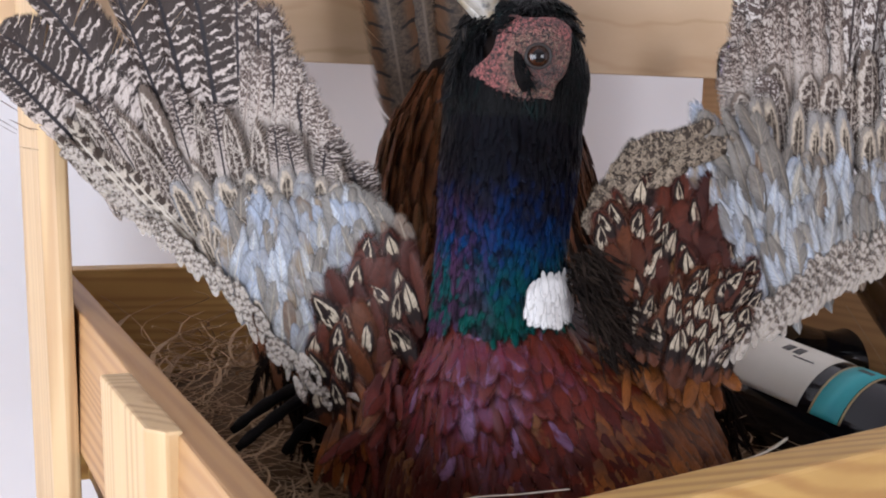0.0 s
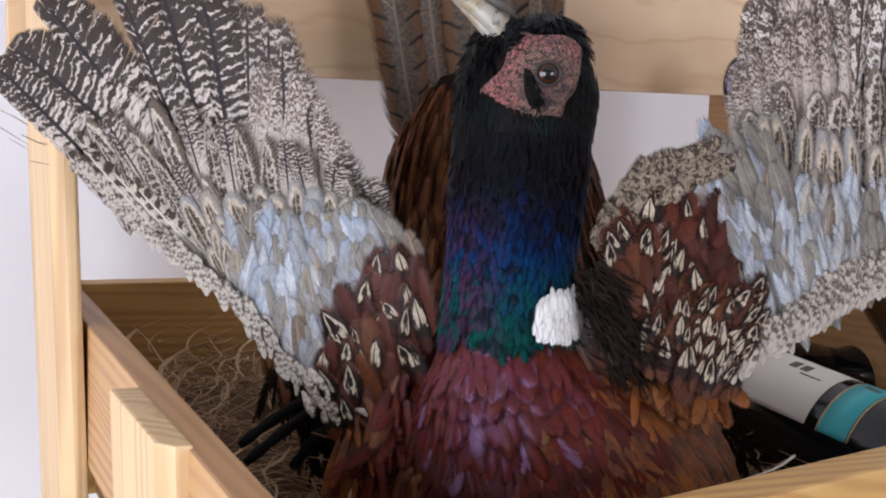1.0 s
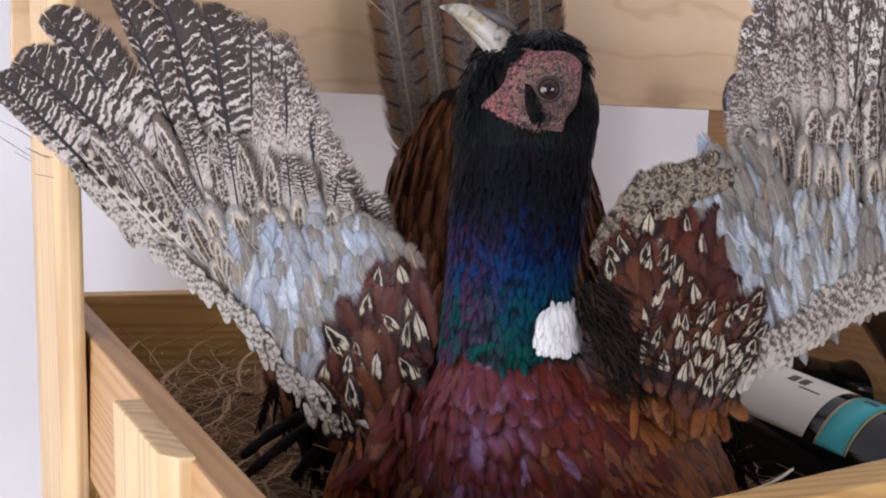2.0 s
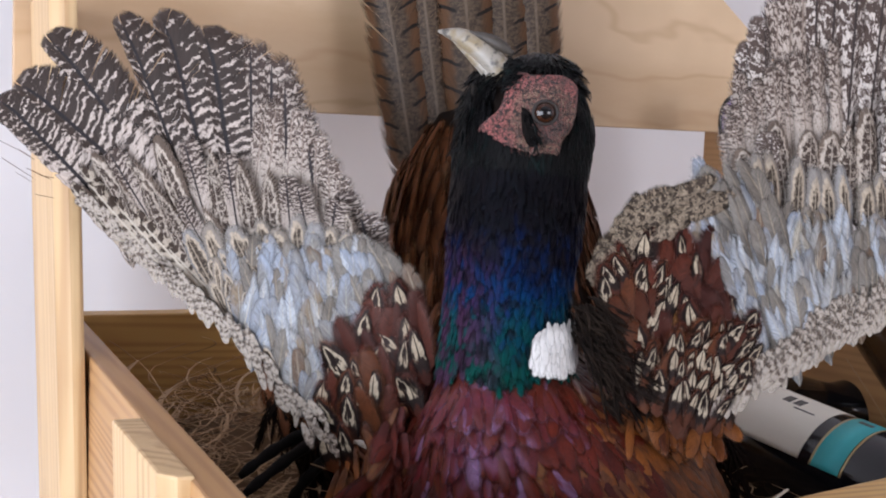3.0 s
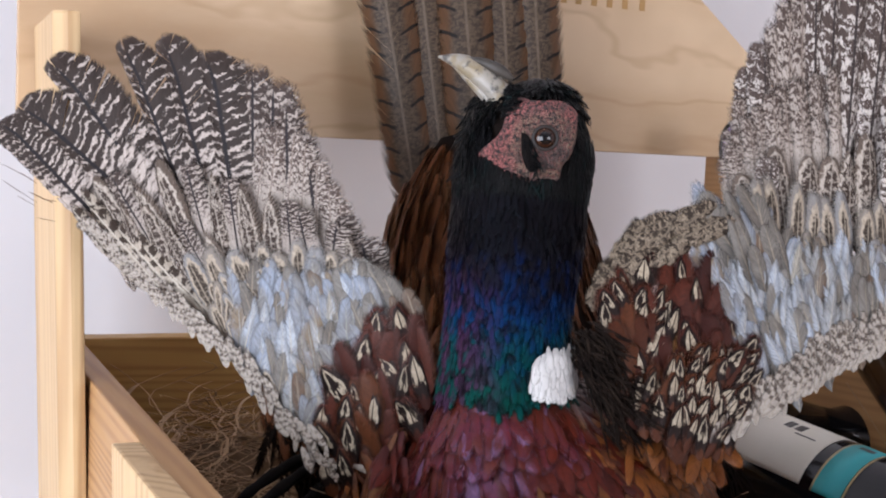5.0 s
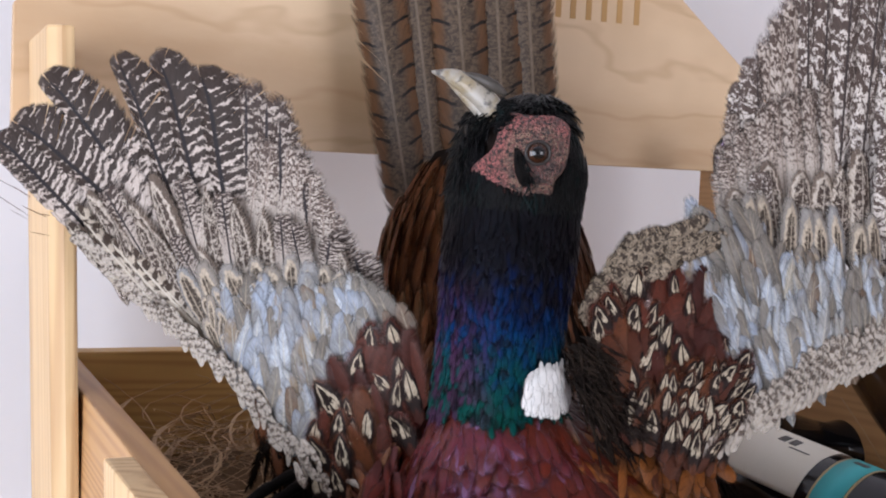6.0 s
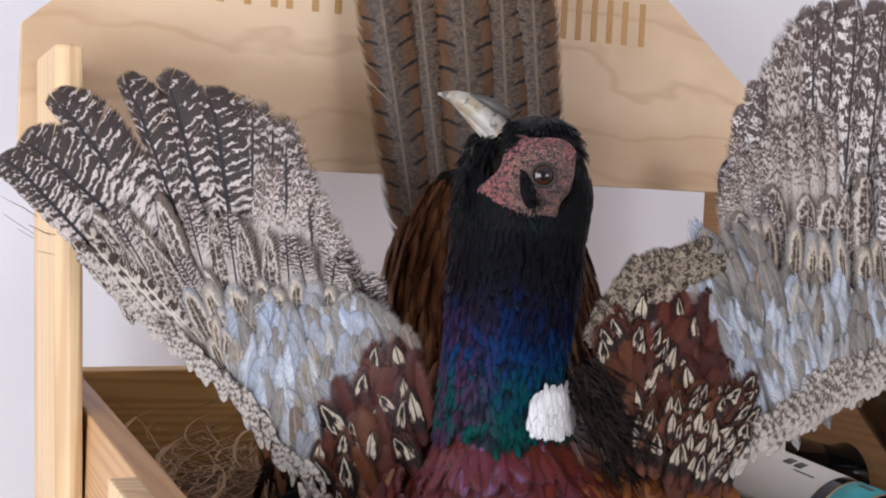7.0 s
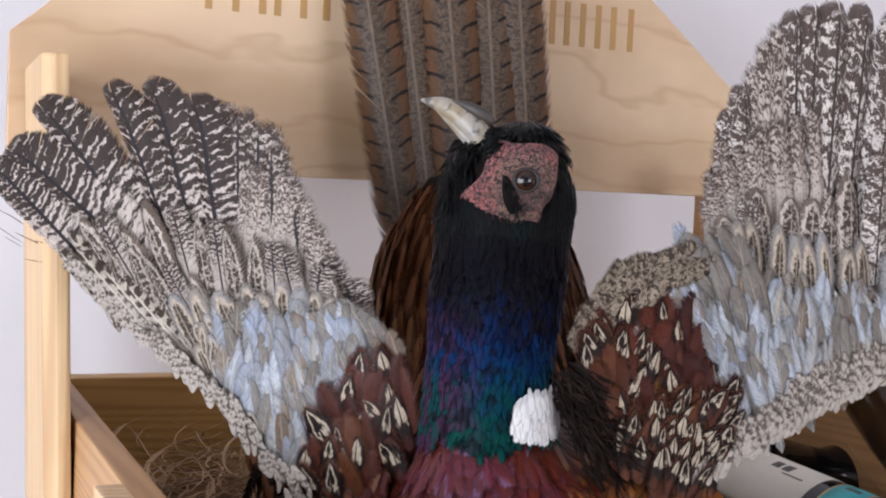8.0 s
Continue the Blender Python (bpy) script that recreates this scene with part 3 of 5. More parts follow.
def wall_with_window(name, width, height, wx0, wx1, wz0, wz1, m, window_name):
    """A 0.12 m thick wall in its own x and z, with a window opening, frame, sill and panes."""
    bm = bmesh.new()
    for x0, x1, z0, z1 in ((0, wx0, 0, height), (wx1, width, 0, height), (wx0, wx1, 0, wz0), (wx0, wx1, wz1, height)):
        r = bmesh.ops.create_cube(bm, size=1)["verts"]
        for v in r:
            v.co = Vector(((x0 + x1) / 2 + v.co.x * (x1 - x0), 0.06 + v.co.y * 0.12, (z0 + z1) / 2 + v.co.z * (z1 - z0)))
    ob = new(name, from_bm(name, bm, PLASTER))
    ob.matrix_basis = m
    tagged(ob, "unseen pale plastered wall with a window opening", "wall", kind="structure")
    win = new(window_name)
    win.matrix_basis = m @ Matrix.Translation(((wx0 + wx1) / 2, 0.05, wz0))
    tagged(win, "unseen white painted casement window that lets daylight in", "window", kind="structure")
    w = 0.05
    for x0, x1, z0, z1 in ((wx0, wx0 + w, wz0, wz1), (wx1 - w, wx1, wz0, wz1), (wx0 + w, wx1 - w, wz0, wz0 + w), (wx0 + w, wx1 - w, wz1 - w, wz1), ((wx0 + wx1 - w) / 2, (wx0 + wx1 + w) / 2, wz0 + w, wz1 - w)):
        part("window_frame", from_bm("window_frame", prism([(x0, z0), (x1, z0), (x1, z1), (x0, z1)], 0.05, 0.004), WHITE_PAINT), win, m=m @ Matrix.Translation((0, 0.04, 0)))
    part("window_sill", from_bm("window_sill", prism([(wx0 - 0.04, wz0 - 0.03), (wx1 + 0.04, wz0 - 0.03), (wx1 + 0.04, wz0 - 0.002), (wx0 - 0.04, wz0 - 0.002)], 0.12, 0.004), WHITE_PAINT), win, m=m @ Matrix.Translation((0, -0.13, 0)))


wall_with_window("wall_left", 3.27, 2.5125, 1.20, 2.62, 0.22, 1.37, BASE @ pose(-1.5, -3.1, FZ, 0, 0, 90), "window_1")
# front wall and window are unseen, added to house the front fill light
wall_with_window("wall_front", 4.1, 2.5125, 0.68, 2.22, 0.42, 1.57, BASE @ pose(2.6, -3.1, FZ, 0, 0, 180) , "window_added")

# ---------------------------------------------------------------- the wooden stand
stand = new("display_stand")
stand.matrix_basis = BASE @ Matrix.Translation((0.25, -0.25, FZ))
tagged(stand, "pine display stand with shallow tray, tall posts and plywood sign", "stand")
INNER = 0.503     # clear width of the tray
DEEP = -0.150     # bottom of the side boards
LEAN = -0.034     # the posts lean a little


def board(name, corners, z0, z1, mat, lean=0.0, bevel=0.0015, label=""):
    return part(name, from_bm(name, plan_board(corners, z0, z1, bevel, lean), mat), stand, label, BASE)


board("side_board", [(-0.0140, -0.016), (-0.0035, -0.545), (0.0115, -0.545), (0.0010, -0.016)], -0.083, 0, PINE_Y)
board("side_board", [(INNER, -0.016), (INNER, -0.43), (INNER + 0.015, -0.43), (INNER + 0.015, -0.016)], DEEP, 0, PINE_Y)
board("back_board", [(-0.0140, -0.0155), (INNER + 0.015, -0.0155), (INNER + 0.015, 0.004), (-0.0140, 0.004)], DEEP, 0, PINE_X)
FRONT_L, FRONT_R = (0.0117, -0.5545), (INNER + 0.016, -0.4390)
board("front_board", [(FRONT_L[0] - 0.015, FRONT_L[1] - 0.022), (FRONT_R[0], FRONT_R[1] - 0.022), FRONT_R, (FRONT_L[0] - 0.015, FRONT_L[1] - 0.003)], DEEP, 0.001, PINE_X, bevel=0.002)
for k in range(6):
    y1 = -0.018 - 0.086 * k
    board("floor_slat", [(0.012, y1 - 0.083), (INNER - 0.001, y1 - 0.083), (INNER - 0.001, y1), (0.012, y1)], DEEP + 0.004, DEEP + 0.016, PINE_X)

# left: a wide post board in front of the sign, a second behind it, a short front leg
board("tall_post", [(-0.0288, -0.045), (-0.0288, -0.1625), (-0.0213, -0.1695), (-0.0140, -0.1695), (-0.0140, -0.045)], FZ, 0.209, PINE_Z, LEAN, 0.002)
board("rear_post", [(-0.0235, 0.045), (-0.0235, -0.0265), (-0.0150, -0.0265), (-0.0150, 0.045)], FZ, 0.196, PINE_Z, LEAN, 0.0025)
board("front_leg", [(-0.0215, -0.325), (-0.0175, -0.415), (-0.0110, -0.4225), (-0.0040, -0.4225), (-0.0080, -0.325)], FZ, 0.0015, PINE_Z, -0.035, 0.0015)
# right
# shade on this post is put into its colour by the darker pine
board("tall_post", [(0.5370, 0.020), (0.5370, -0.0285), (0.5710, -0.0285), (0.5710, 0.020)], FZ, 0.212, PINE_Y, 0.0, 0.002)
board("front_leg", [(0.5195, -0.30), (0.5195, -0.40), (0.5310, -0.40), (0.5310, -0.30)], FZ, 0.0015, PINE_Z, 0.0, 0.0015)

SIGN = [(-0.0455, 0.147), (0.5325, 0.147), (0.5325, 0.232), (0.437, 0.3075), (0.385, 0.345), (0.10, 0.345), (0.052, 0.3190), (-0.0455, 0.233)]
sign = part("sign_board", from_bm("sign_board", prism(SIGN, 0.012, 0.001), PLY), stand, "pale birch plywood sign board with slanted corners", BASE @ Matrix.Translation((0, -0.0420, 0)))
for x0, x1 in ((0.080, 0.106), (0.118, 0.136), (0.148, 0.172), (0.182, 0.206), (0.216, 0.238), (0.248, 0.270), (0.280, 0.306), (0.330, 0.356), (0.363, 0.368), (0.376, 0.397), (0.404, 0.427)):
    for a, b in ((x0 + 0.001, x0 + 0.006), (x1 - 0.006, x1 - 0.001)) if x1 - x0 > 0.012 else ((x0, x1),):
        stroke = prism([(a, 0.2600), (b, 0.2600), (b, 0.2940), (a, 0.2940)], 0.0006, 0.0)
        part("lettering_bar", from_bm("lettering_bar", stroke, ENGRAVED), sign, "engraved brown lettering bar", BASE @ Matrix.Translation((0, -0.0424, 0)))

# ---------------------------------------------------------------- feathers


def outline(kind, t, side=1):
    """Half-width of a feather at t along it, as a share of its full half-width."""
    if kind == "primary":
        start, power = (0.92, 2.0) if side < 0 else (0.58, 2.2)
        return min(1, 0.4 + 2.2 * t) * math.sqrt(max(0.0, 1 - max(0, (t - start) / (1 - start)) ** power))
    if kind == "quill":
        return min(1, 0.4 + 2.2 * t) * math.sqrt(max(0.0, 1 - max(0, (t - 0.84) / 0.16) ** 2.0))
    if kind == "round":
        return min(1, 0.5 + 1.0 * t) * math.sqrt(max(0.0, 1 - max(0, (t - 0.52) / 0.48) ** 2.2))
    return max(0.0, math.sin(math.pi * min(1, 0.16 + 0.84 * t))) ** 0.8


def vane(rng, n=12, kind="quill", asym=0.0, camber=0.10, curl=0.05, rag=0.03):
    """One feather, 1 long and 1 wide, as a shaft with tapering barbs on both sides: points, faces and across/along coordinates."""
    v, uv, f = [], [], []
    ph = rng.random() * 6
    sweep = 0.16 if kind in ("quill", "primary") else 0.26

    def add(c, x, t, dz=0.0):
        z = -camber * c * c * 0.5 - curl * t * t + 0.012 * math.sin(5 * t + ph) * c + dz
        if kind == "primary":
            x -= 0.16 * max(0.0, (t - 0.78) / 0.22) ** 2
        v.append((x, t, z))
        uv.append((c * 0.5 + 0.5, min(1.0, max(0.0, t))))
        return len(v) - 1

    top = 1.0 - sweep * 0.5
    shaft = [add(0.0, 0.0, top * i / n, 0.006) for i in range(n + 1)]
    closed = {"quill": 0.98, "primary": 0.98, "round": 0.93, "lance": 0.55}[kind]

    def end(i, side):
        te = sweep * 0.5 + (1 - sweep * 0.5) * (i / n) ** 0.92
        return outline(kind, te, side) * (1 + asym * side) * 0.5 * side, te

    for side in (-1, 1):
        lag, run, grow = 0.0, 0, 1.0
        for i in range(n):
            if run <= 0:
                lag, grow, run = 0.0, 1.0, 0
                if rng.random() < rag * 2.0:
                    lag, grow, run = rng.uniform(-1.0, 0.5) / n, 1 - rng.uniform(0, rag) * 2.5, rng.randint(2, 5)
            run -= 1
            (x0, t0), (x1, t1) = end(i, side), end(i + 1, side)
            g = grow * (1 + rng.uniform(-rag, rag) * 0.7)
            jy = lag + rng.uniform(-rag, rag) * 0.12
            dz = rng.uniform(-1, 1) * 0.005
            ax, ay = x0 * g, t0 + jy
            bx, by = (x0 + (x1 - x0) * closed) * g, t0 + (t1 - t0) * closed + jy
            sa, sb = top * i / n, top * (i + 1) / n
            k = 0.6
            ma = add(side * k, ax * k, sa + (ay - sa) * k - 0.06 / n, dz)
            mb = add(side * k, bx * k, sb + (by - sb) * k + 0.06 / n, dz + 0.003)
            ea = add(side * 0.95, ax * 0.96, sa + (ay - sa) * 0.96, dz)
            eb = add(side * 0.95, bx * 0.96, sb + (by - sb) * 0.96, dz + 0.002)
            e = add(side, (ax + bx) / 2 * 1.02, (ay + by) / 2 + 0.2 / n, dz)
            f.append((shaft[i], shaft[i + 1], mb, ma) if side < 0 else (shaft[i + 1], shaft[i], ma, mb))
            f.append((ma, mb, eb, ea) if side < 0 else (mb, ma, ea, eb))
            f.append((ea, eb, e) if side < 0 else (eb, ea, e))
    return np.array(v), f, np.array(uv)


def mesh_of(name, v, f, uv, mat):
    me = bpy.data.meshes.new(name)
    me.from_pydata([tuple(p) for p in v], [], f)
    layer = me.uv_layers.new(name="UVMap")
    idx = np.empty(len(me.loops), dtype=np.int32)
    me.loops.foreach_get("vertex_index", idx)
    layer.data.foreach_set("uv", np.asarray(uv, dtype=np.float32)[idx].ravel())
    me.materials.append(mat)
    me.shade_smooth()
    return me


def seat(root, tip, normal, width, deep=None):
    """The matrix that lays a unit feather from root to tip, its face along normal."""
    root, tip = Vector(root), Vector(tip)
    y = tip - root
    length = y.length
    y.normalize()
    z = Vector(normal)
    z = (z - z.dot(y) * y).normalized()
    x = y.cross(z)
    m = Matrix((x * width, y * length, z * (deep or (width + length) / 2))).transposed().to_4x4()
    m.translation = root
    return m


class Kit:
    """A few meshes of one sort of feather, shared by all that are laid."""

    def __init__(self, name, mat, kind, seed, variants=4, n=12, **kw):
        rng = random.Random(seed)
        self.name, self.mat = name, mat
        self.raw = [vane(rng, n, kind, **kw) for _ in range(variants)]
        self.meshes = None

    def single(self, parent, m, i):
        if self.meshes is None:
            self.meshes = [mesh_of(self.name, *r, self.mat) for r in self.raw]
        return part(self.name, self.meshes[i % len(self.meshes)], parent, "", m)

    def joined(self, name, parent, mats, label=""):
        vs, fs, uvs, k = [], [], [], 0
        for i, m in enumerate(mats):
            v, f, uv = self.raw[i % len(self.raw)]
            a = np.array(m)
            vs.append(v @ a[:3, :3].T + a[:3, 3])
            uvs.append(uv)
            fs += [tuple(q + k for q in face) for face in f]
            k += len(v)
        ob = part(name, mesh_of(name, np.concatenate(vs), fs, np.concatenate(uvs), self.mat), parent, label)
        ob["kind"] = "stuff"
        return ob


PRIMARY = Kit("flight_feather", QUILL, "primary", 1, 5, 46, asym=0.4, camber=0.12, curl=0.02, rag=0.03)
SECOND = Kit("flight_feather", QUILL_B, "quill", 2, 5, 42, asym=0.15, camber=0.12, curl=0.02, rag=0.04)
BLOTCH = Kit("flight_feather", QUILL_R, "quill", 26, 5, 42, asym=-0.2, camber=0.12, curl=0.02, rag=0.03)
PALE = Kit("flight_feather", QUILL_C, "quill", 3, 4, 34, camber=0.12, curl=0.03, rag=0.05)
LONGC = Kit("greater_covert", LOOP, "lance", 24, 4, 20, camber=0.2, curl=0.06, rag=0.04)
GREAT = Kit("greater_covert", LOOP, "round", 4, 6, 20, camber=0.2, curl=0.06)
OLIVE = Kit("olive_covert", VEE, "round", 5, 6, 18, camber=0.2, curl=0.08)
SLATE = Kit("slate_covert", BLUE, "round", 6, 6, 16, camber=0.12, curl=0.08, rag=0.035)
SILK = Kit("slate_covert", PALE_BLUE, "lance", 25, 5, 16, camber=0.12, curl=0.05, rag=0.04)
DUSKY = Kit("dusky_covert", GREY, "round", 7, 4, 16, camber=0.12, curl=0.08, rag=0.03)
RIM = Kit("edge_covert", EDGE, "round", 8, 4, 16, camber=0.12, curl=0.08, rag=0.04)
RIMQ = Kit("edge_quill", EDGE_BAR, "quill", 9, 4, 24, camber=0.2, curl=0.05, rag=0.05)
CHEST = Kit("spotted_covert", SPOT, "round", 10, 6, 14, camber=0.12, curl=0.08, rag=0.03)
RUST = Kit("rust_spotted_covert", SPOT_B, "round", 11, 6, 14, camber=0.12, curl=0.08, rag=0.03)
SCAP = Kit("scapular", MOTTLE, "round", 12, 4, 20, camber=0.25, curl=0.15, rag=0.03)
SCALE_B = Kit("breast_feather", BREAST, "round", 13, 5, 10, camber=0.14, curl=0.12, rag=0.03)
SCALE_P = Kit("purple_feather", PURPLE, "round", 14, 5, 10, camber=0.14, curl=0.12, rag=0.03)
SCALE_F = Kit("flank_feather", FLANK, "round", 15, 5, 10, camber=0.14, curl=0.12, rag=0.03)
SCALE_N = Kit("neck_feather", NECK, "round", 16, 5, 9, camber=0.16, curl=0.15, rag=0.08)
SCALE_H = Kit("head_feather", BLACK_F, "lance", 17, 5, 5, camber=0.14, curl=0.12, rag=0.08)
SCALE_W = Kit("collar_feather", WHITE_F, "round", 18, 5, 10, camber=0.05, curl=0.05, rag=0.03)
SCALE_R = Kit("rump_feather", RUMP, "round", 19, 5, 14, camber=0.14, curl=0.12, rag=0.05)
SCALE_D = Kit("down", DOWN_DARK, "lance", 20, 5, 12, camber=0.14, curl=0.12, rag=0.15)
TAILQ = Kit("tail_feather", TAIL, "quill", 21, 5, 60, camber=0.14, curl=0.0, rag=0.02)

bird = new("stuffed_pheasant")
bird.matrix_basis = Matrix.Translation((0.0611, 0.6190, 0.6299))
tagged(bird, "stuffed cock pheasant with raised wings sitting in straw", "taxidermy bird")

# body, neck and head: a swept core under the plumage
SPINE = [(0.0461, 0.5710, 0.9354), (0.0456, 0.5690, 0.9253), (0.0409, 0.5670, 0.9119), (0.0394, 0.5660, 0.8987), (0.0384, 0.5640, 0.8855), (0.0379, 0.5620, 0.8724), (0.0368, 0.5590, 0.8540), (0.0354, 0.5570, 0.8330), (0.0347, 0.5550, 0.8174), (0.0347, 0.5550, 0.8014), (0.0353, 0.5550, 0.7894), (0.0382, 0.5570, 0.7757), (0.0465, 0.5690, 0.7526), (0.0553, 0.5840, 0.7234), (0.0615, 0.5970, 0.6932), (0.0647, 0.6090, 0.6619), (0.0656, 0.6190, 0.6301)]
GIRTH = [0.010, 0.0215, 0.0300, 0.0315, 0.0308, 0.0292, 0.0283, 0.0270, 0.0268, 0.0278, 0.0305, 0.0415, 0.0655, 0.0875, 0.0950, 0.0865, 0.0560]
N_SP = 60
spine = spline(SPINE, N_SP)
girth = spline([(g, 0, 0) for g in GIRTH], N_SP)[:, 0]
body = part("body", from_bm("body", tube(spine, girth - 0.0015, 28), SKIN, True), bird, "")
BACK = spline([(0.0559, 0.6290, 0.6849), (0.0491, 0.6890, 0.7316), (0.0412, 0.7490, 0.7744), (0.0339, 0.7840, 0.8167), (0.0281, 0.7990, 0.8676), (0.0197, 0.8070, 0.9158)], 24)
BACK_R = spline([(g, 0, 0) for g in (0.080, 0.080, 0.076, 0.074, 0.062, 0.026)], 24)[:, 0]
part("back", from_bm("back", tube(BACK, BACK_R - 0.002, 24, 0.5), SKIN, True), bird)


def on_tube(pts, rad, s, a, flat=1.0):
    """A place on a swept core at s (0 to 1) and angle a (0 faces right, 90 degrees the front), its normal and the way down."""
    x = s * (len(pts) - 1)
    i = min(int(x), len(pts) - 2)
    f = x - i
    c = Vector(pts[i] * (1 - f) + pts[i + 1] * f)
    t = Vector(pts[i + 1] - pts[i])
    r, dr = float(rad[i] * (1 - f) + rad[i + 1] * f), float(rad[i + 1] - rad[i])
    step = t.length
    t.normalize()
    e1 = Vector((1, 0, 0)) - t.x * t
    e1.normalize()
    e2 = t.cross(e1)
    if e2.y > 0:
        e2 = -e2
    n = math.cos(a) * e1 + math.sin(a) * e2 * flat
    p = c + r * n
    down = (t * step + n * dr).normalized()
    nn = (n.normalized() * step - t * dr).normalized()
    return p, nn, down


def clothe(pts, rad, s0, s1, rows, size, width, lift, seed, keep=lambda p, s, a: True, a0=-40, a1=220, flat=1.0, sign_=1, stretch=1.0, stray=0.24):
    """Overlapping feathers in staggered rows over part of a swept core, lowest first."""
    rng = random.Random(seed)
    out = []
    for k in range(rows):
        s = s1 + (s0 - s1) * k / max(1, rows - 1)
        x = int(s * (len(rad) - 1))
        circ = rad[x] * radians(a1 - a0)
        n = max(3, int(circ / (width * 0.58)))
        for j in range(n):
            a = radians(a0 + (a1 - a0) * (j + 0.5 * (k % 2) + rng.uniform(-0.25, 0.25)) / n)
            ss = min(1, max(0, s + rng.uniform(-0.3, 0.3) / rows * abs(s1 - s0)))
            p, nn, down = on_tube(pts, rad, ss, a, flat)
            if not keep(p, ss, a):
                continue
            ln = size * rng.uniform(0.85, 1.2) * stretch
            sidew = nn.cross(down) * rng.gauss(0, stray)
            d = (down * sign_ + sidew + nn * lift * rng.uniform(0.6, 1.5)).normalized()
            root = p - down * sign_ * ln * 0.4 + nn * 0.0004
            out.append(seat(root, root + d * ln, nn, width * rng.uniform(0.85, 1.15)))
    return out


FACE_C = Vector((0.0408, 0.5390, 0.9083))
breast_front = clothe(spine, girth, 0.590, 0.97, 60, 0.0230, 0.0105, 0.025, 31, stray=0.32)
purple_m, flank_m, breast_m = [], [], []
rng = random.Random(5)
# purple feathers go upper left, where their colour stands in for the highlights
for m in breast_front:
    p = m.translation
    if p.x > 0.084 + 0.02 * rng.uniform(-1, 1):
        flank_m.append(m)
    elif p.x < 0.045 + 0.022 * rng.uniform(-1, 1) and p.z > 0.735 + 0.012 * rng.uniform(-1, 1):
        purple_m.append(m)
    else:
        breast_m.append(m)
SCALE_B.joined("breast_plumage", bird, breast_m, "copper-maroon breast feathers with dark edges")
SCALE_P.joined("upper_breast_plumage", bird, purple_m, "glossy purple-maroon upper breast feathers, violet highlights put into their colour")
SCALE_F.joined("flank_plumage", bird, flank_m, "rusty orange flank feathers with dark edges")
SCALE_N.joined("neck_plumage", bird, clothe(spine, girth + 0.0012, 0.30, 0.622, 54, 0.0120, 0.0052, 0.20, 32, a0=-60, a1=240, keep=lambda p, s, a: s < 0.600 + 0.012 * math.sin(5 * a) + 0.010 * math.sin(23 * a)), "iridescent green and blue neck feathers")
SCALE_H.joined("head_plumage", bird, clothe(spine, girth, 0.02, 0.385, 56, 0.0095, 0.0026, 0.16, 33, keep=lambda p, s, a: s < 0.345 + 0.03 * math.sin(7 * a) + 0.02 * math.sin(31 * a) and not (p.y < 0.56 and ((p.x - FACE_C.x) / 0.0190) ** 2 + ((p.z - FACE_C.z) / 0.0195) ** 2 < 1), a0=-90, a1=270), "black head and upper neck feathers")
COLLAR_C = Vector((0.0565, 0.5290, 0.8045))
collar = clothe(spine, girth + 0.0045, 0.515, 0.622, 30, 0.0110, 0.0052, 0.10, 34, stray=0.22, keep=lambda p, s, a: ((p.x - COLLAR_C.x) / 0.0112) ** 2 + ((p.z - COLLAR_C.z - 0.001) / 0.0078) ** 2 < 1 + 0.3 * math.sin(40 * a), a0=-25, a1=95)
SCALE_W.joined("collar_plumage", bird, collar, "white collar patch of soft feathers")
SCALE_R.joined("rump_plumage", bird, clothe(BACK, BACK_R, 0.25, 0.9, 34, 0.036, 0.0165, 0.06, 35, a0=-20, a1=200, flat=0.5), "rust-brown rump feathers")

# face: bare skin, eye, beak
HEAD = Vector((0.0423, 0.5610, 0.9087))
HR = 0.0285


def face_patch(name, centre, rim, mat, lift, rough, seed, label=""):
    """A patch of skin that follows the round of the head, from a centre out to an uneven rim."""
    rng = random.Random(seed)
    c = Vector(centre)
    ring = spline(list(rim) + [rim[0]], 49)[:-1]
    bm = bmesh.new()
    top = bm.verts.new(HEAD + c * (HR + lift))
    layers = []
    for k in range(1, 11):
        f = k / 10
        row = []
        for q in ring:
            d = (c * (1 - f) + Vector(q) * f).normalized()
            h = lift * (1.0 if k < 9 else (0.7 if k == 9 else -0.5)) + rng.uniform(-rough, rough)
            row.append(bm.verts.new(HEAD + d * (HR + h)))
        layers.append(row)
    n = len(ring)
    for i in range(n):
        bm.faces.new((top, layers[0][i], layers[0][(i + 1) % n]))
        for a, b in zip(layers, layers[1:]):
            bm.faces.new((a[i], b[i], b[(i + 1) % n], a[(i + 1) % n]))
    return part(name, from_bm(name, bm, mat, True), bird, label)


face_patch("face_skin", (-0.0473, -0.9980, -0.0425), [(-0.4551, -0.5295, 0.7159), (-0.0668, -0.7858, 0.6149), (0.3813, -0.6840, 0.6219), (0.6158, -0.6274, 0.4767), (0.6459, -0.7337, 0.2112), (0.5730, -0.7977, -0.1877), (0.4279, -0.7942, -0.4314), (0.4067, -0.5253, -0.7475), (0.0113, -0.6683, -0.7438), (-0.4379, -0.6402, -0.6312), (-0.8881, -0.2755, -0.3680), (-0.8542, -0.4697, -0.2231), (-0.6092, -0.7927, 0.0229), (-0.4916, -0.8213, 0.2896)], FACE, 0.0036, 0.0003, 3, "red pimpled bare face skin")
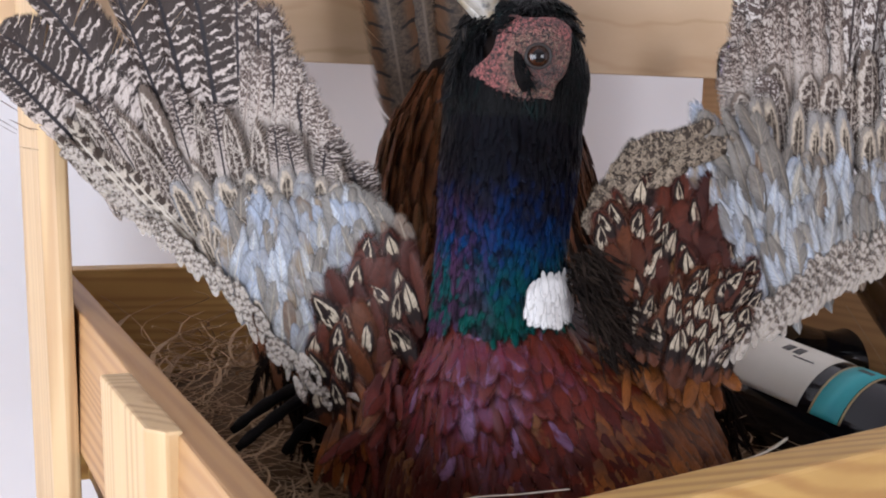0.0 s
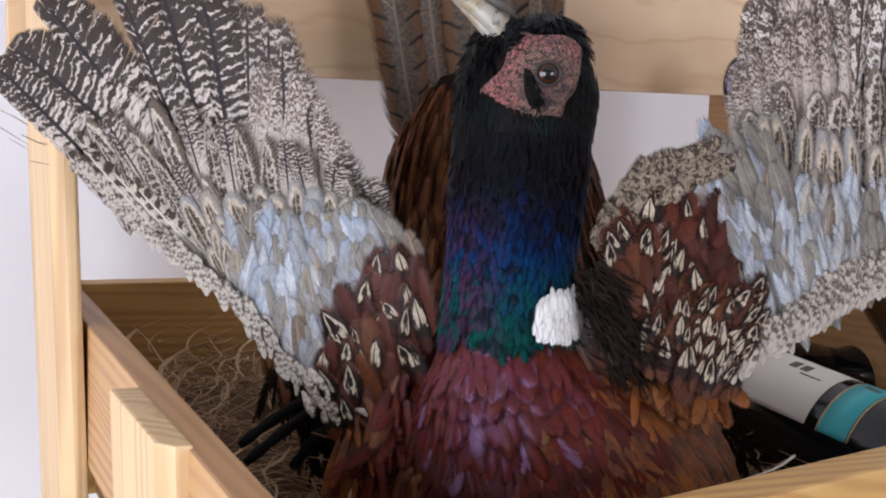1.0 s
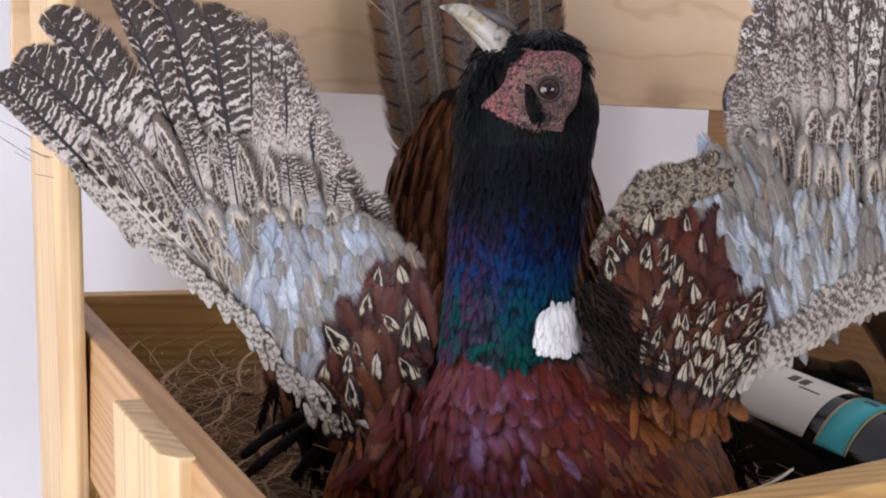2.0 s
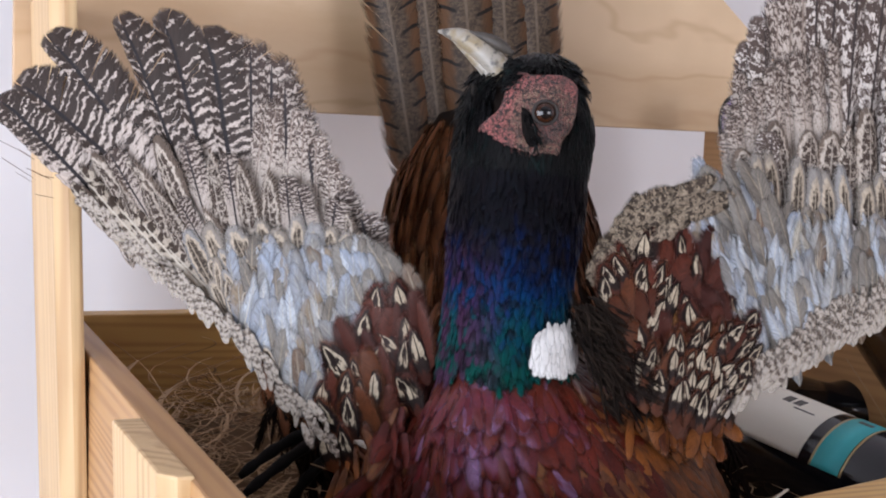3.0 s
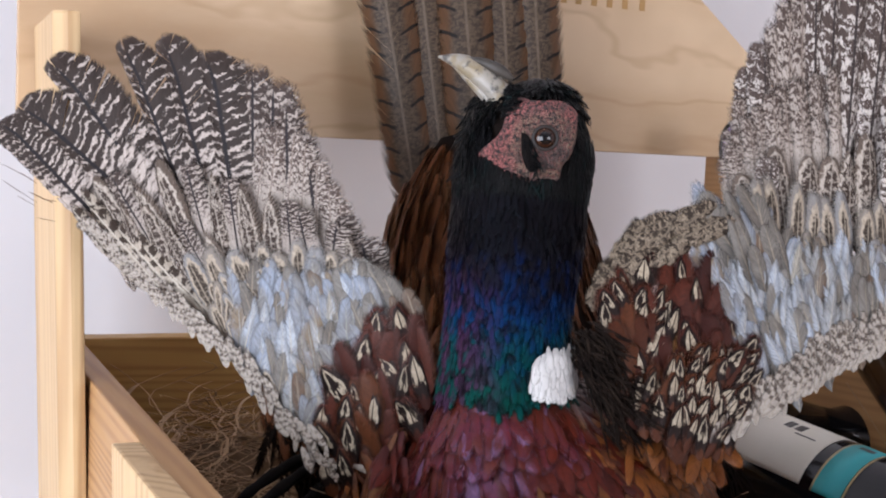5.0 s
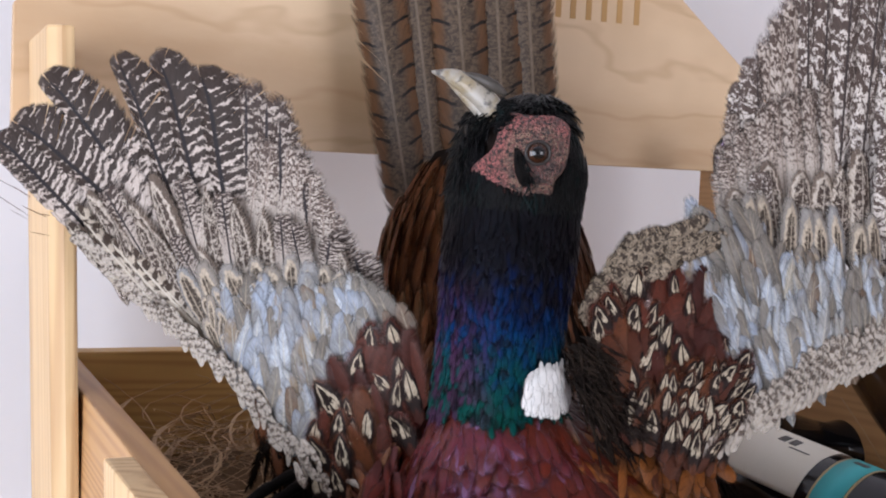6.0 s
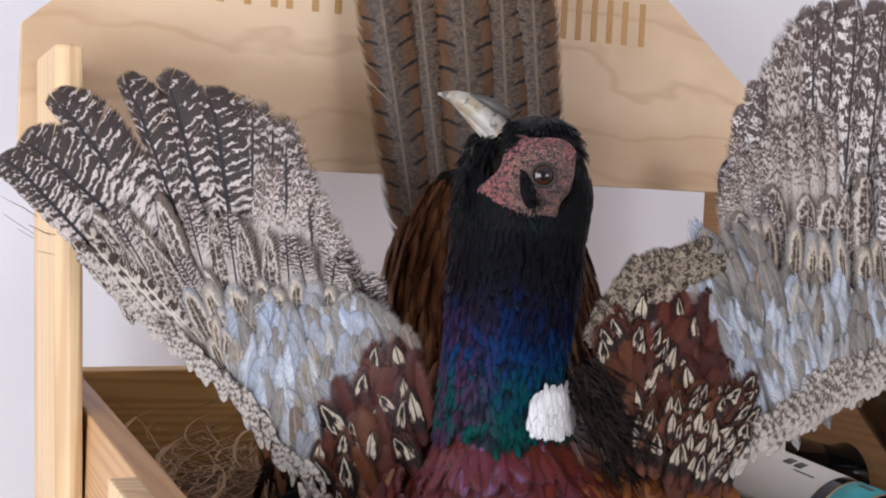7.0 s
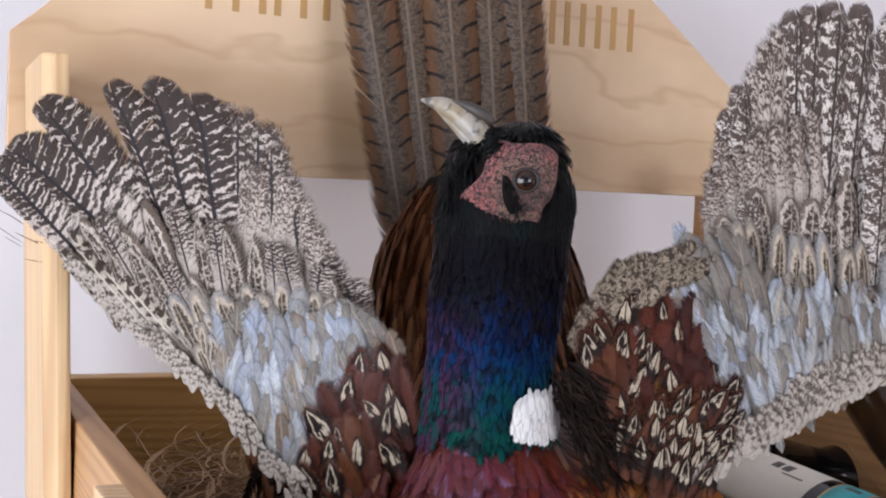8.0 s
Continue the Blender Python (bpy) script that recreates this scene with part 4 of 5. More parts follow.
face_patch("lore_feathers", (-0.0785, -0.9667, -0.2434), [(-0.2206, -0.9638, 0.1499), (-0.1057, -0.9908, 0.0850), (-0.0765, -0.9873, -0.1391), (0.0746, -0.9490, -0.3062), (0.0495, -0.9016, -0.4298), (-0.0714, -0.8887, -0.4528), (-0.1919, -0.9538, -0.2310)], BLACK_LEG, 0.0046, 0.0003, 4, "black feather streak below the eye")
EYE_DIR = Vector((0.1234, -0.9918, 0.0345))
eye_c = HEAD + EYE_DIR * (HR + 0.0015)


def ball(r, m, squash=1.0, seg=24):
    bm = bmesh.new()
    bmesh.ops.create_uvsphere(bm, u_segments=seg, v_segments=seg // 2, radius=r)
    for v in bm.verts:
        v.co.z *= squash
    bm.transform(m)
    return bm


turn = EYE_DIR.to_track_quat("Z", "Y").to_matrix().to_4x4()
eye_m = Matrix.Translation(eye_c) @ turn
eye_part = part("eye", from_bm("eye", ball(0.0053, eye_m, 0.75), IRIS, True), bird, "glossy amber-brown glass eye")
part("pupil", from_bm("pupil", ball(0.0037, eye_m @ Matrix.Translation((0, 0, 0.0019)), 0.62), PUPIL, True), eye_part)
bm = bmesh.new()
lid = []
for k in range(32):
    a = 2 * math.pi * k / 32
    lid.append([bm.verts.new(eye_m @ Vector(((0.0054 + 0.0008 * math.cos(b)) * math.cos(a), (0.0050 + 0.0008 * math.cos(b)) * math.sin(a), 0.0019 + 0.0008 * math.sin(b)))) for b in (2 * math.pi * q / 8 for q in range(8))])
for k in range(32):
    for q in range(8):
        bm.faces.new((lid[k][q], lid[(k + 1) % 32][q], lid[(k + 1) % 32][(q + 1) % 8], lid[k][(q + 1) % 8]))
part("eyelid", from_bm("eyelid", bm, plain("dark_eyelid", (0.016, 0.012, 0.011), 0.6, 0.5, 300), True), eye_part, "dark grey eyelid")

part("beak", from_bm("beak", tube(spline([(0.0298, 0.5510, 0.9238), (0.0230, 0.5510, 0.9322), (0.0150, 0.5520, 0.9390), (0.0066, 0.5550, 0.9434), (-0.0025, 0.5590, 0.9454)], 14), spline([(g, 0, 0) for g in (0.0054, 0.0056, 0.0051, 0.0036, 0.0005)], 14)[:, 0], 16, 0.8), BEAK, True), bird, "pale horn-coloured hooked beak")
part("beak_ridge", from_bm("beak_ridge", tube(spline([(0.0319, 0.5490, 0.9355), (0.0263, 0.5480, 0.9392), (0.0194, 0.5490, 0.9425), (0.0116, 0.5520, 0.9449)], 10), spline([(g, 0, 0) for g in (0.0010, 0.0026, 0.0022, 0.0006)], 10)[:, 0], 12, 0.9), plain("dark_horn", (0.050, 0.042, 0.035), 0.55, 0.9, 200), True), bird, "dark ridge on top of the beak")
part("lower_beak", from_bm("lower_beak", tube(spline([(0.0274, 0.5520, 0.9217), (0.0201, 0.5520, 0.9290), (0.0121, 0.5540, 0.9364), (0.0052, 0.5560, 0.9409)], 10), spline([(g, 0, 0) for g in (0.0038, 0.0036, 0.0028, 0.0008)], 10)[:, 0], 12, 0.8), BEAK, True), bird, "pale lower half of the beak")

# legs
for pts in ([(-0.0946, 0.5990, 0.7206), (-0.0820, 0.6090, 0.7302), (-0.0671, 0.6290, 0.7363), (-0.0509, 0.6490, 0.7367)], [(-0.0890, 0.5840, 0.7166), (-0.0746, 0.5990, 0.7274), (-0.0599, 0.6190, 0.7346), (-0.0446, 0.6490, 0.7323)], [(-0.0683, 0.5990, 0.7100), (-0.0583, 0.6090, 0.7224), (-0.0496, 0.6390, 0.7268)]):
    part("toe", from_bm("toe", tube(spline(pts, 14), [0.0011 + 0.0016 * math.sin(math.pi * (0.15 + 0.7 * k / 13)) + 0.0004 * (k % 3) for k in range(14)], 10), BLACK_LEG, True), bird, "black scaly toe")

# ---- wings


def lay(kit, parent, roots, tips, n, width, normal, rise=0.0, off=0.0, seed=0, spread=0.0, width_end=None):
    """A row of feathers from one curve to another, each overlapping its neighbour."""
    rng = random.Random(seed)
    r, t = spline(roots, n), spline(tips, n)
    nv = Vector(normal)
    mats = []
    for i in range(n):
        w = width + ((width_end or width) - width) * i / max(1, n - 1)
        o = nv * (off + 0.0009 * (i % 2) + rng.uniform(-0.0004, 0.0004))
        j = Vector((rng.uniform(-1, 1), 0, rng.uniform(-1, 1))) * spread
        tilt = (nv + Vector((rng.uniform(-0.12, 0.12), 0, rng.uniform(-0.1, 0.1)))).normalized()
        m = seat(Vector(r[i]) + o, Vector(t[i]) + (Vector(t[i]) - Vector(r[i])) * 0.035 + j + o + nv * rise, tilt, w * rng.uniform(0.85, 1.15))
        sort = rng.choice(kit) if isinstance(kit, tuple) else kit
        sort.single(parent, m, rng.randrange(9))
        mats.append(m)
    return mats


def fill(kit, parent, left, right, rows, length, width, way, normal, off, step, seed, lift=0.08, fan=0.0, density=0.62):
    """Rows of small coverts between two bounding curves; each lower row overlaps the one above it."""
    rng = random.Random(seed)
    a, b = spline(left, rows), spline(right, rows)
    nv, wv = Vector(normal), Vector(way).normalized()
    side = wv.cross(nv)
    mats = []
    for k in range(rows):
        p, q = Vector(a[k]), Vector(b[k])
        n = max(2, int((q - p).length / (width * density)))
        for j in range(n + 1):
            f = (j + 0.5 * (k % 2) + rng.uniform(-0.25, 0.25)) / n
            if f > 1.05:
                continue
            root = p.lerp(q, f) + nv * (off + step * k + rng.uniform(0, 0.0006)) + wv * rng.uniform(-0.2, 0.2) * length
            d = (wv + side * ((f - 0.5) * fan + rng.gauss(0, 0.22)) + nv * lift * rng.uniform(0.5, 1.3)).normalized()
            ln = length * rng.uniform(0.8, 1.3)
            m = seat(root - d * ln * 0.5, root + d * ln * 0.5, nv + side * rng.uniform(-0.3, 0.3), width * rng.uniform(0.75, 1.25))
            mats.append(m)
    for i, m in enumerate(mats):
        sort = rng.choice(kit) if isinstance(kit, tuple) else kit
        sort.single(parent, m, i)
    return mats


def wing_core(name, lower, upper, normal, thick, label):
    """The fleshy slab of the wing between its leading edge and the roots of the quills."""
    a, b = spline(lower, 16), spline(upper, 16)
    nv = Vector(normal)
    bm = bmesh.new()
    grid = []
    for i in range(16):
        row = []
        for k in range(6):
            f = k / 5
            p = Vector(a[i]).lerp(Vector(b[i]), f)
            h = thick * (math.sin(math.pi * (0.12 + 0.76 * f)))
            row.append((bm.verts.new(p + nv * (h * 0.4 - 0.004)), bm.verts.new(p - nv * (h * 0.6 + 0.004))))
        grid.append(row)
    for i in range(15):
        for k in range(5):
            for s in (0, 1):
                q = (grid[i][k][s], grid[i + 1][k][s], grid[i + 1][k + 1][s], grid[i][k + 1][s])
                bm.faces.new(q if s else q[::-1])
    edge = [(i, 0) for i in range(16)] + [(15, k) for k in range(1, 6)] + [(i, 5) for i in range(14, -1, -1)] + [(0, k) for k in range(4, 0, -1)]
    for (i, k), (i2, k2) in zip(edge, edge[1:] + edge[:1]):
        bm.faces.new((grid[i][k][0], grid[i2][k2][0], grid[i2][k2][1], grid[i][k][1]))
    return part(name, from_bm(name, bm, GREY, True), bird, label)


def plane_normal(a, b, c):
    n = (Vector(b) - Vector(a)).cross(Vector(c) - Vector(a)).normalized()
    return n if n.y < 0 else -n


NL = plane_normal(*[(-0.2086, 0.6484, 0.9025), (-0.0475, 0.6019, 0.7660), (-0.0521, 0.5959, 0.9084)])
NR = plane_normal(*[(0.0871, 0.5558, 0.8090), (0.2033, 0.5898, 0.8086), (0.1745, 0.6145, 0.9188)])

wing = wing_core("wing", [(-0.1832, 0.6428, 0.8463), (-0.1418, 0.6308, 0.8190), (-0.1032, 0.6193, 0.7955), (-0.0716, 0.6101, 0.7661), (-0.0470, 0.6025, 0.7498), (-0.0177, 0.5922, 0.7494)], [(-0.1586, 0.6344, 0.8599), (-0.1168, 0.6214, 0.8478), (-0.0858, 0.6111, 0.8442), (-0.0589, 0.6018, 0.8433), (-0.0326, 0.5924, 0.8425), (-0.0036, 0.5829, 0.8226)], NL, 0.012, "raised wing with barred quills and slate-blue coverts")
lay(PRIMARY, wing, [(-0.1782, 0.6410, 0.8512), (-0.1391, 0.6285, 0.8507), (-0.1278, 0.6252, 0.8426), (-0.1181, 0.6225, 0.8329), (-0.1103, 0.6198, 0.8350), (-0.1010, 0.6166, 0.8372)], [(-0.2457, 0.6594, 0.9096), (-0.2332, 0.6552, 0.9189), (-0.2144, 0.6485, 0.9433), (-0.1712, 0.6344, 0.9527), (-0.1475, 0.6265, 0.9547), (-0.1224, 0.6185, 0.9465)], 6, 0.0300, NL, off=-0.004, seed=41, width_end=0.033)
lay(PRIMARY, wing, [(-0.1816, 0.6421, 0.8494), (-0.1585, 0.6347, 0.8524), (-0.1422, 0.6297, 0.8475)], [(-0.2517, 0.6613, 0.9054), (-0.2223, 0.6526, 0.9020), (-0.1986, 0.6450, 0.9088)], 3, 0.026, NL, off=-0.007, seed=61)
lay(SECOND, wing, [(-0.1041, 0.6176, 0.8370), (-0.0933, 0.6140, 0.8378), (-0.0796, 0.6094, 0.8359), (-0.0675, 0.6052, 0.8355), (-0.0556, 0.6012, 0.8321), (-0.0422, 0.5967, 0.8275), (-0.0291, 0.5922, 0.8230)], [(-0.1140, 0.6158, 0.9430), (-0.0957, 0.6097, 0.9383), (-0.0835, 0.6044, 0.9265), (-0.0745, 0.6013, 0.9082), (-0.0655, 0.5988, 0.8845), (-0.0555, 0.5955, 0.8705), (-0.0400, 0.5909, 0.8561)], 9, 0.0270, NL, off=-0.006, seed=42, width_end=0.021)
lay(PALE, wing, [(-0.0979, 0.6157, 0.8345), (-0.0796, 0.6094, 0.8359), (-0.0615, 0.6032, 0.8345), (-0.0437, 0.5972, 0.8274)], [(-0.0906, 0.6093, 0.9126), (-0.0756, 0.6041, 0.9103), (-0.0634, 0.6005, 0.8968), (-0.0511, 0.5973, 0.8750)], 7, 0.017, NL, off=-0.003, seed=43)
lay((GREAT, LONGC, SECOND), wing, [(-0.1517, 0.6335, 0.8303), (-0.1389, 0.6291, 0.8373), (-0.1277, 0.6254, 0.8381), (-0.1167, 0.6217, 0.8390), (-0.1057, 0.6181, 0.8383), (-0.0964, 0.6150, 0.8375), (-0.0842, 0.6108, 0.8385), (-0.0706, 0.6061, 0.8381), (-0.0572, 0.6015, 0.8363), (-0.0468, 0.5980, 0.8329), (-0.0350, 0.5941, 0.8282)], [(-0.1867, 0.6426, 0.8757), (-0.1735, 0.6382, 0.8815), (-0.1572, 0.6329, 0.8844), (-0.1358, 0.6258, 0.8872), (-0.1175, 0.6200, 0.8814), (-0.1013, 0.6147, 0.8770), (-0.0873, 0.6098, 0.8792), (-0.0732, 0.6050, 0.8788), (-0.0598, 0.6005, 0.8731), (-0.0472, 0.5965, 0.8646), (-0.0331, 0.5920, 0.8537)], 14, 0.0165, NL, off=0.001, rise=0.003, seed=44, width_end=0.015, spread=0.006)
lay((GREAT, LONGC, SECOND), wing, [(-0.1581, 0.6360, 0.8207), (-0.1386, 0.6297, 0.8223), (-0.1195, 0.6234, 0.8239), (-0.1008, 0.6171, 0.8254)], [(-0.1783, 0.6405, 0.8648), (-0.1587, 0.6340, 0.8689), (-0.1424, 0.6291, 0.8624), (-0.1201, 0.6220, 0.8564)], 6, 0.013, NL, off=0.003, rise=0.003, seed=62)
lay(RIMQ, wing, [(-0.1419, 0.6307, 0.8221), (-0.1321, 0.6278, 0.8168), (-0.1209, 0.6244, 0.8118), (-0.1097, 0.6209, 0.8068), (-0.1002, 0.6180, 0.8018)], [(-0.1917, 0.6443, 0.8731), (-0.1783, 0.6406, 0.8602), (-0.1650, 0.6367, 0.8535), (-0.1519, 0.6329, 0.8454), (-0.1388, 0.6292, 0.8343)], 8, 0.0115, NL, off=0.004, rise=0.002, seed=45)
lay(RIMQ, wing, [(-0.1549, 0.6348, 0.8240), (-0.1353, 0.6290, 0.8136), (-0.1159, 0.6232, 0.8018), (-0.1000, 0.6184, 0.7928)], [(-0.1967, 0.6462, 0.8637), (-0.1782, 0.6412, 0.8451), (-0.1583, 0.6355, 0.8329), (-0.1386, 0.6298, 0.8193)], 9, 0.009, NL, off=0.003, rise=0.002, seed=46)
lay(OLIVE, wing, [(-0.1099, 0.6207, 0.8128), (-0.0975, 0.6164, 0.8169), (-0.0852, 0.6121, 0.8194), (-0.0731, 0.6079, 0.8219), (-0.0627, 0.6042, 0.8229), (-0.0523, 0.6006, 0.8223), (-0.0405, 0.5965, 0.8191), (-0.0288, 0.5926, 0.8145)], [(-0.1278, 0.6251, 0.8441), (-0.1105, 0.6193, 0.8468), (-0.0982, 0.6151, 0.8491), (-0.0830, 0.6098, 0.8508), (-0.0666, 0.6039, 0.8548), (-0.0526, 0.5992, 0.8509), (-0.0385, 0.5944, 0.8463), (-0.0241, 0.5893, 0.8432)], 12, 0.0165, NL, off=0.006, rise=0.003, seed=47, spread=0.003)
fill((SLATE, SLATE, SLATE, SILK, SILK, DUSKY), wing, [(-0.1008, 0.6169, 0.8284), (-0.0975, 0.6164, 0.8169), (-0.0941, 0.6158, 0.8053), (-0.0845, 0.6133, 0.7914), (-0.0688, 0.6087, 0.7753), (-0.0534, 0.6041, 0.7623)], [(-0.0330, 0.5920, 0.8350), (-0.0250, 0.5900, 0.8225), (-0.0270, 0.5918, 0.8091), (-0.0366, 0.5966, 0.7921), (-0.0420, 0.5993, 0.7770), (-0.0429, 0.6005, 0.7622)], 13, 0.031, 0.0118, Vector((-0.0739, 0.6067, 0.8508)) - Vector((-0.0648, 0.6064, 0.7935)), NL, 0.0085, 0.0006, 48, fan=-0.5)
fill(OLIVE, wing, [(-0.1102, 0.6201, 0.8276), (-0.1067, 0.6196, 0.8131), (-0.1002, 0.6181, 0.7988)], [(-0.0796, 0.6094, 0.8359), (-0.0882, 0.6133, 0.8147), (-0.0846, 0.6131, 0.7944)], 5, 0.016, 0.010, Vector((-0.0860, 0.6109, 0.8500)) - Vector((-0.0700, 0.6070, 0.8164)), NL, 0.0085, 0.0006, 49)
fill(DUSKY, wing, [(-0.0387, 0.5938, 0.8373), (-0.0298, 0.5911, 0.8268), (-0.0198, 0.5886, 0.8145)], [(-0.0227, 0.5881, 0.8349), (-0.0087, 0.5839, 0.8258), (-0.0005, 0.5815, 0.8117)], 4, 0.022, 0.014, Vector((-0.0388, 0.5941, 0.8533)) - Vector((-0.0228, 0.5907, 0.8094)), NL, 0.008, 0.0008, 50)
fill(CHEST, wing, [(-0.0230, 0.5905, 0.8151), (-0.0369, 0.5963, 0.7993), (-0.0436, 0.5997, 0.7812), (-0.0445, 0.6009, 0.7634), (-0.0351, 0.5984, 0.7484)], [(0.0007, 0.5816, 0.8174), (0.0022, 0.5818, 0.8035), (0.0006, 0.5833, 0.7892), (-0.0029, 0.5856, 0.7716), (-0.0119, 0.5901, 0.7501)], 9, 0.028, 0.0150, Vector((-0.0337, 0.5934, 0.8311)) - Vector((-0.0244, 0.5932, 0.7747)), NL, 0.014, 0.0007, 51, fan=-0.3)
fill(RUST, wing, [(-0.0407, 0.5986, 0.7815), (-0.0414, 0.6000, 0.7609), (-0.0469, 0.6026, 0.7468)], [(-0.0190, 0.5908, 0.7840), (-0.0127, 0.5893, 0.7704), (-0.0205, 0.5933, 0.7475)], 4, 0.027, 0.0150, Vector((-0.0378, 0.5953, 0.8251)) - Vector((-0.0244, 0.5932, 0.7747)), NL, 0.0195, 0.0005, 52)
fill(RIM, wing, [(-0.1419, 0.6307, 0.8221), (-0.1192, 0.6241, 0.8060), (-0.0969, 0.6175, 0.7901), (-0.0747, 0.6111, 0.7687), (-0.0561, 0.6055, 0.7531), (-0.0407, 0.6008, 0.7402)], [(-0.1258, 0.6256, 0.8204), (-0.1066, 0.6199, 0.8056), (-0.0845, 0.6133, 0.7914), (-0.0641, 0.6074, 0.7699), (-0.0471, 0.6023, 0.7542), (-0.0290, 0.5966, 0.7419)], 22, 0.0105, 0.0055, Vector((-0.1008, 0.6171, 0.8254)) - Vector((-0.0781, 0.6116, 0.7802)), NL, 0.0125, 0.0003, 53, fan=-0.6)
fill(RIM, wing, [(-0.1883, 0.6440, 0.8536), (-0.1649, 0.6375, 0.8339), (-0.1386, 0.6298, 0.8178), (-0.1096, 0.6212, 0.8009)], [(-0.1766, 0.6404, 0.8543), (-0.1534, 0.6338, 0.8362), (-0.1274, 0.6262, 0.8187), (-0.1002, 0.6180, 0.8018)], 12, 0.011, 0.006, Vector((-0.1984, 0.6464, 0.8727)) - Vector((-0.1616, 0.6363, 0.8387)), NL, 0.005, 0.0002, 54)

fill(DUSKY, wing, [(-0.0885, 0.6129, 0.8265), (-0.0787, 0.6107, 0.8038), (-0.0598, 0.6056, 0.7764)], [(-0.0323, 0.5928, 0.8341), (-0.0372, 0.5960, 0.8079), (-0.0450, 0.6003, 0.7781)], 4, 0.024, 0.0105, Vector((-0.0739, 0.6067, 0.8508)) - Vector((-0.0648, 0.6064, 0.7935)), NL, 0.0100, 0.0014, 55, density=5.0)
fill(OLIVE, wing, [(-0.1037, 0.6184, 0.8193), (-0.0940, 0.6159, 0.8024), (-0.0781, 0.6116, 0.7802)], [(-0.0792, 0.6100, 0.8214), (-0.0726, 0.6087, 0.8015), (-0.0629, 0.6065, 0.7790)], 4, 0.016, 0.009, Vector((-0.0799, 0.6088, 0.8504)) - Vector((-0.0652, 0.6059, 0.8052)), NL, 0.0098, 0.0012, 56, density=2.6)

wing2 = wing_core("wing", [(0.1011, 0.5517, 0.7838), (0.1263, 0.5565, 0.7745), (0.1521, 0.5678, 0.7854), (0.1849, 0.5822, 0.8007), (0.2250, 0.5970, 0.8127), (0.2835, 0.6193, 0.8368)], [(0.0811, 0.5640, 0.8396), (0.1005, 0.5766, 0.8609), (0.1292, 0.5868, 0.8670), (0.1648, 0.5953, 0.8624), (0.2106, 0.6064, 0.8580), (0.2678, 0.6200, 0.8536)], NR, 0.014, "raised wing with pale barred quills and slate-blue coverts")
lay((BLOTCH, PALE), wing2, [(0.1544, 0.5948, 0.8704), (0.1588, 0.5957, 0.8691), (0.1648, 0.5966, 0.8665), (0.1724, 0.5983, 0.8654), (0.1799, 0.6000, 0.8642), (0.1891, 0.6021, 0.8630)], [(0.1495, 0.6092, 0.9232), (0.1556, 0.6175, 0.9464), (0.1643, 0.6249, 0.9644), (0.1750, 0.6327, 0.9829), (0.1852, 0.6404, 1.0017), (0.1958, 0.6453, 1.0101)], 8, 0.0165, NR, off=-0.006, seed=71, width_end=0.020)
lay(BLOTCH, wing2, [(0.1952, 0.6034, 0.8618), (0.2076, 0.6064, 0.8607), (0.2232, 0.6098, 0.8583), (0.2389, 0.6132, 0.8558), (0.2549, 0.6166, 0.8533), (0.2710, 0.6201, 0.8508)], [(0.2070, 0.6489, 1.0132), (0.2265, 0.6545, 1.0167), (0.2529, 0.6602, 1.0149), (0.2794, 0.6641, 1.0062), (0.3093, 0.6651, 0.9836), (0.3252, 0.6602, 0.9506)], 8, 0.022, NR, off=-0.004, seed=72)
lay(PALE, wing2, [(0.1499, 0.5936, 0.8703), (0.1558, 0.5944, 0.8677), (0.1648, 0.5966, 0.8665), (0.1769, 0.5995, 0.8655), (0.1891, 0.6021, 0.8630), (0.2045, 0.6059, 0.8620)], [(0.1434, 0.6029, 0.9074), (0.1495, 0.6083, 0.9203), (0.1577, 0.6139, 0.9322), (0.1701, 0.6207, 0.9444), (0.1841, 0.6261, 0.9511), (0.2031, 0.6329, 0.9582)], 10, 0.014, NR, off=-0.002, seed=73)
lay((GREAT, LONGC, BLOTCH), wing2, [(0.1528, 0.5936, 0.8676), (0.1648, 0.5966, 0.8665), (0.1769, 0.5995, 0.8655), (0.1907, 0.6030, 0.8645), (0.2045, 0.6064, 0.8634), (0.2201, 0.6102, 0.8624), (0.2359, 0.6136, 0.8600), (0.2551, 0.6183, 0.8590), (0.2743, 0.6217, 0.8537)], [(0.1485, 0.6027, 0.9020), (0.1621, 0.6073, 0.9054), (0.1774, 0.6120, 0.9075), (0.1914, 0.6162, 0.9096), (0.2071, 0.6213, 0.9132), (0.2200, 0.6284, 0.9269), (0.2378, 0.6340, 0.9307), (0.2605, 0.6391, 0.9290), (0.2867, 0.6426, 0.9184)], 11, 0.0150, NR, off=0.002, rise=0.003, seed=74, width_end=0.017, spread=0.006)
lay(OLIVE, wing2, [(0.1468, 0.5877, 0.8539), (0.1587, 0.5899, 0.8500), (0.1722, 0.5933, 0.8489), (0.1858, 0.5967, 0.8478), (0.1996, 0.6001, 0.8467), (0.2135, 0.6039, 0.8469), (0.2292, 0.6082, 0.8472), (0.2482, 0.6129, 0.8461)], [(0.1440, 0.5977, 0.8893), (0.1560, 0.6023, 0.8939), (0.1711, 0.6061, 0.8931), (0.1849, 0.6091, 0.8908), (0.1988, 0.6120, 0.8880), (0.2128, 0.6150, 0.8856), (0.2302, 0.6190, 0.8839), (0.2525, 0.6237, 0.8804)], 11, 0.0150, NR, off=0.006, rise=0.004, seed=75, spread=0.0035)
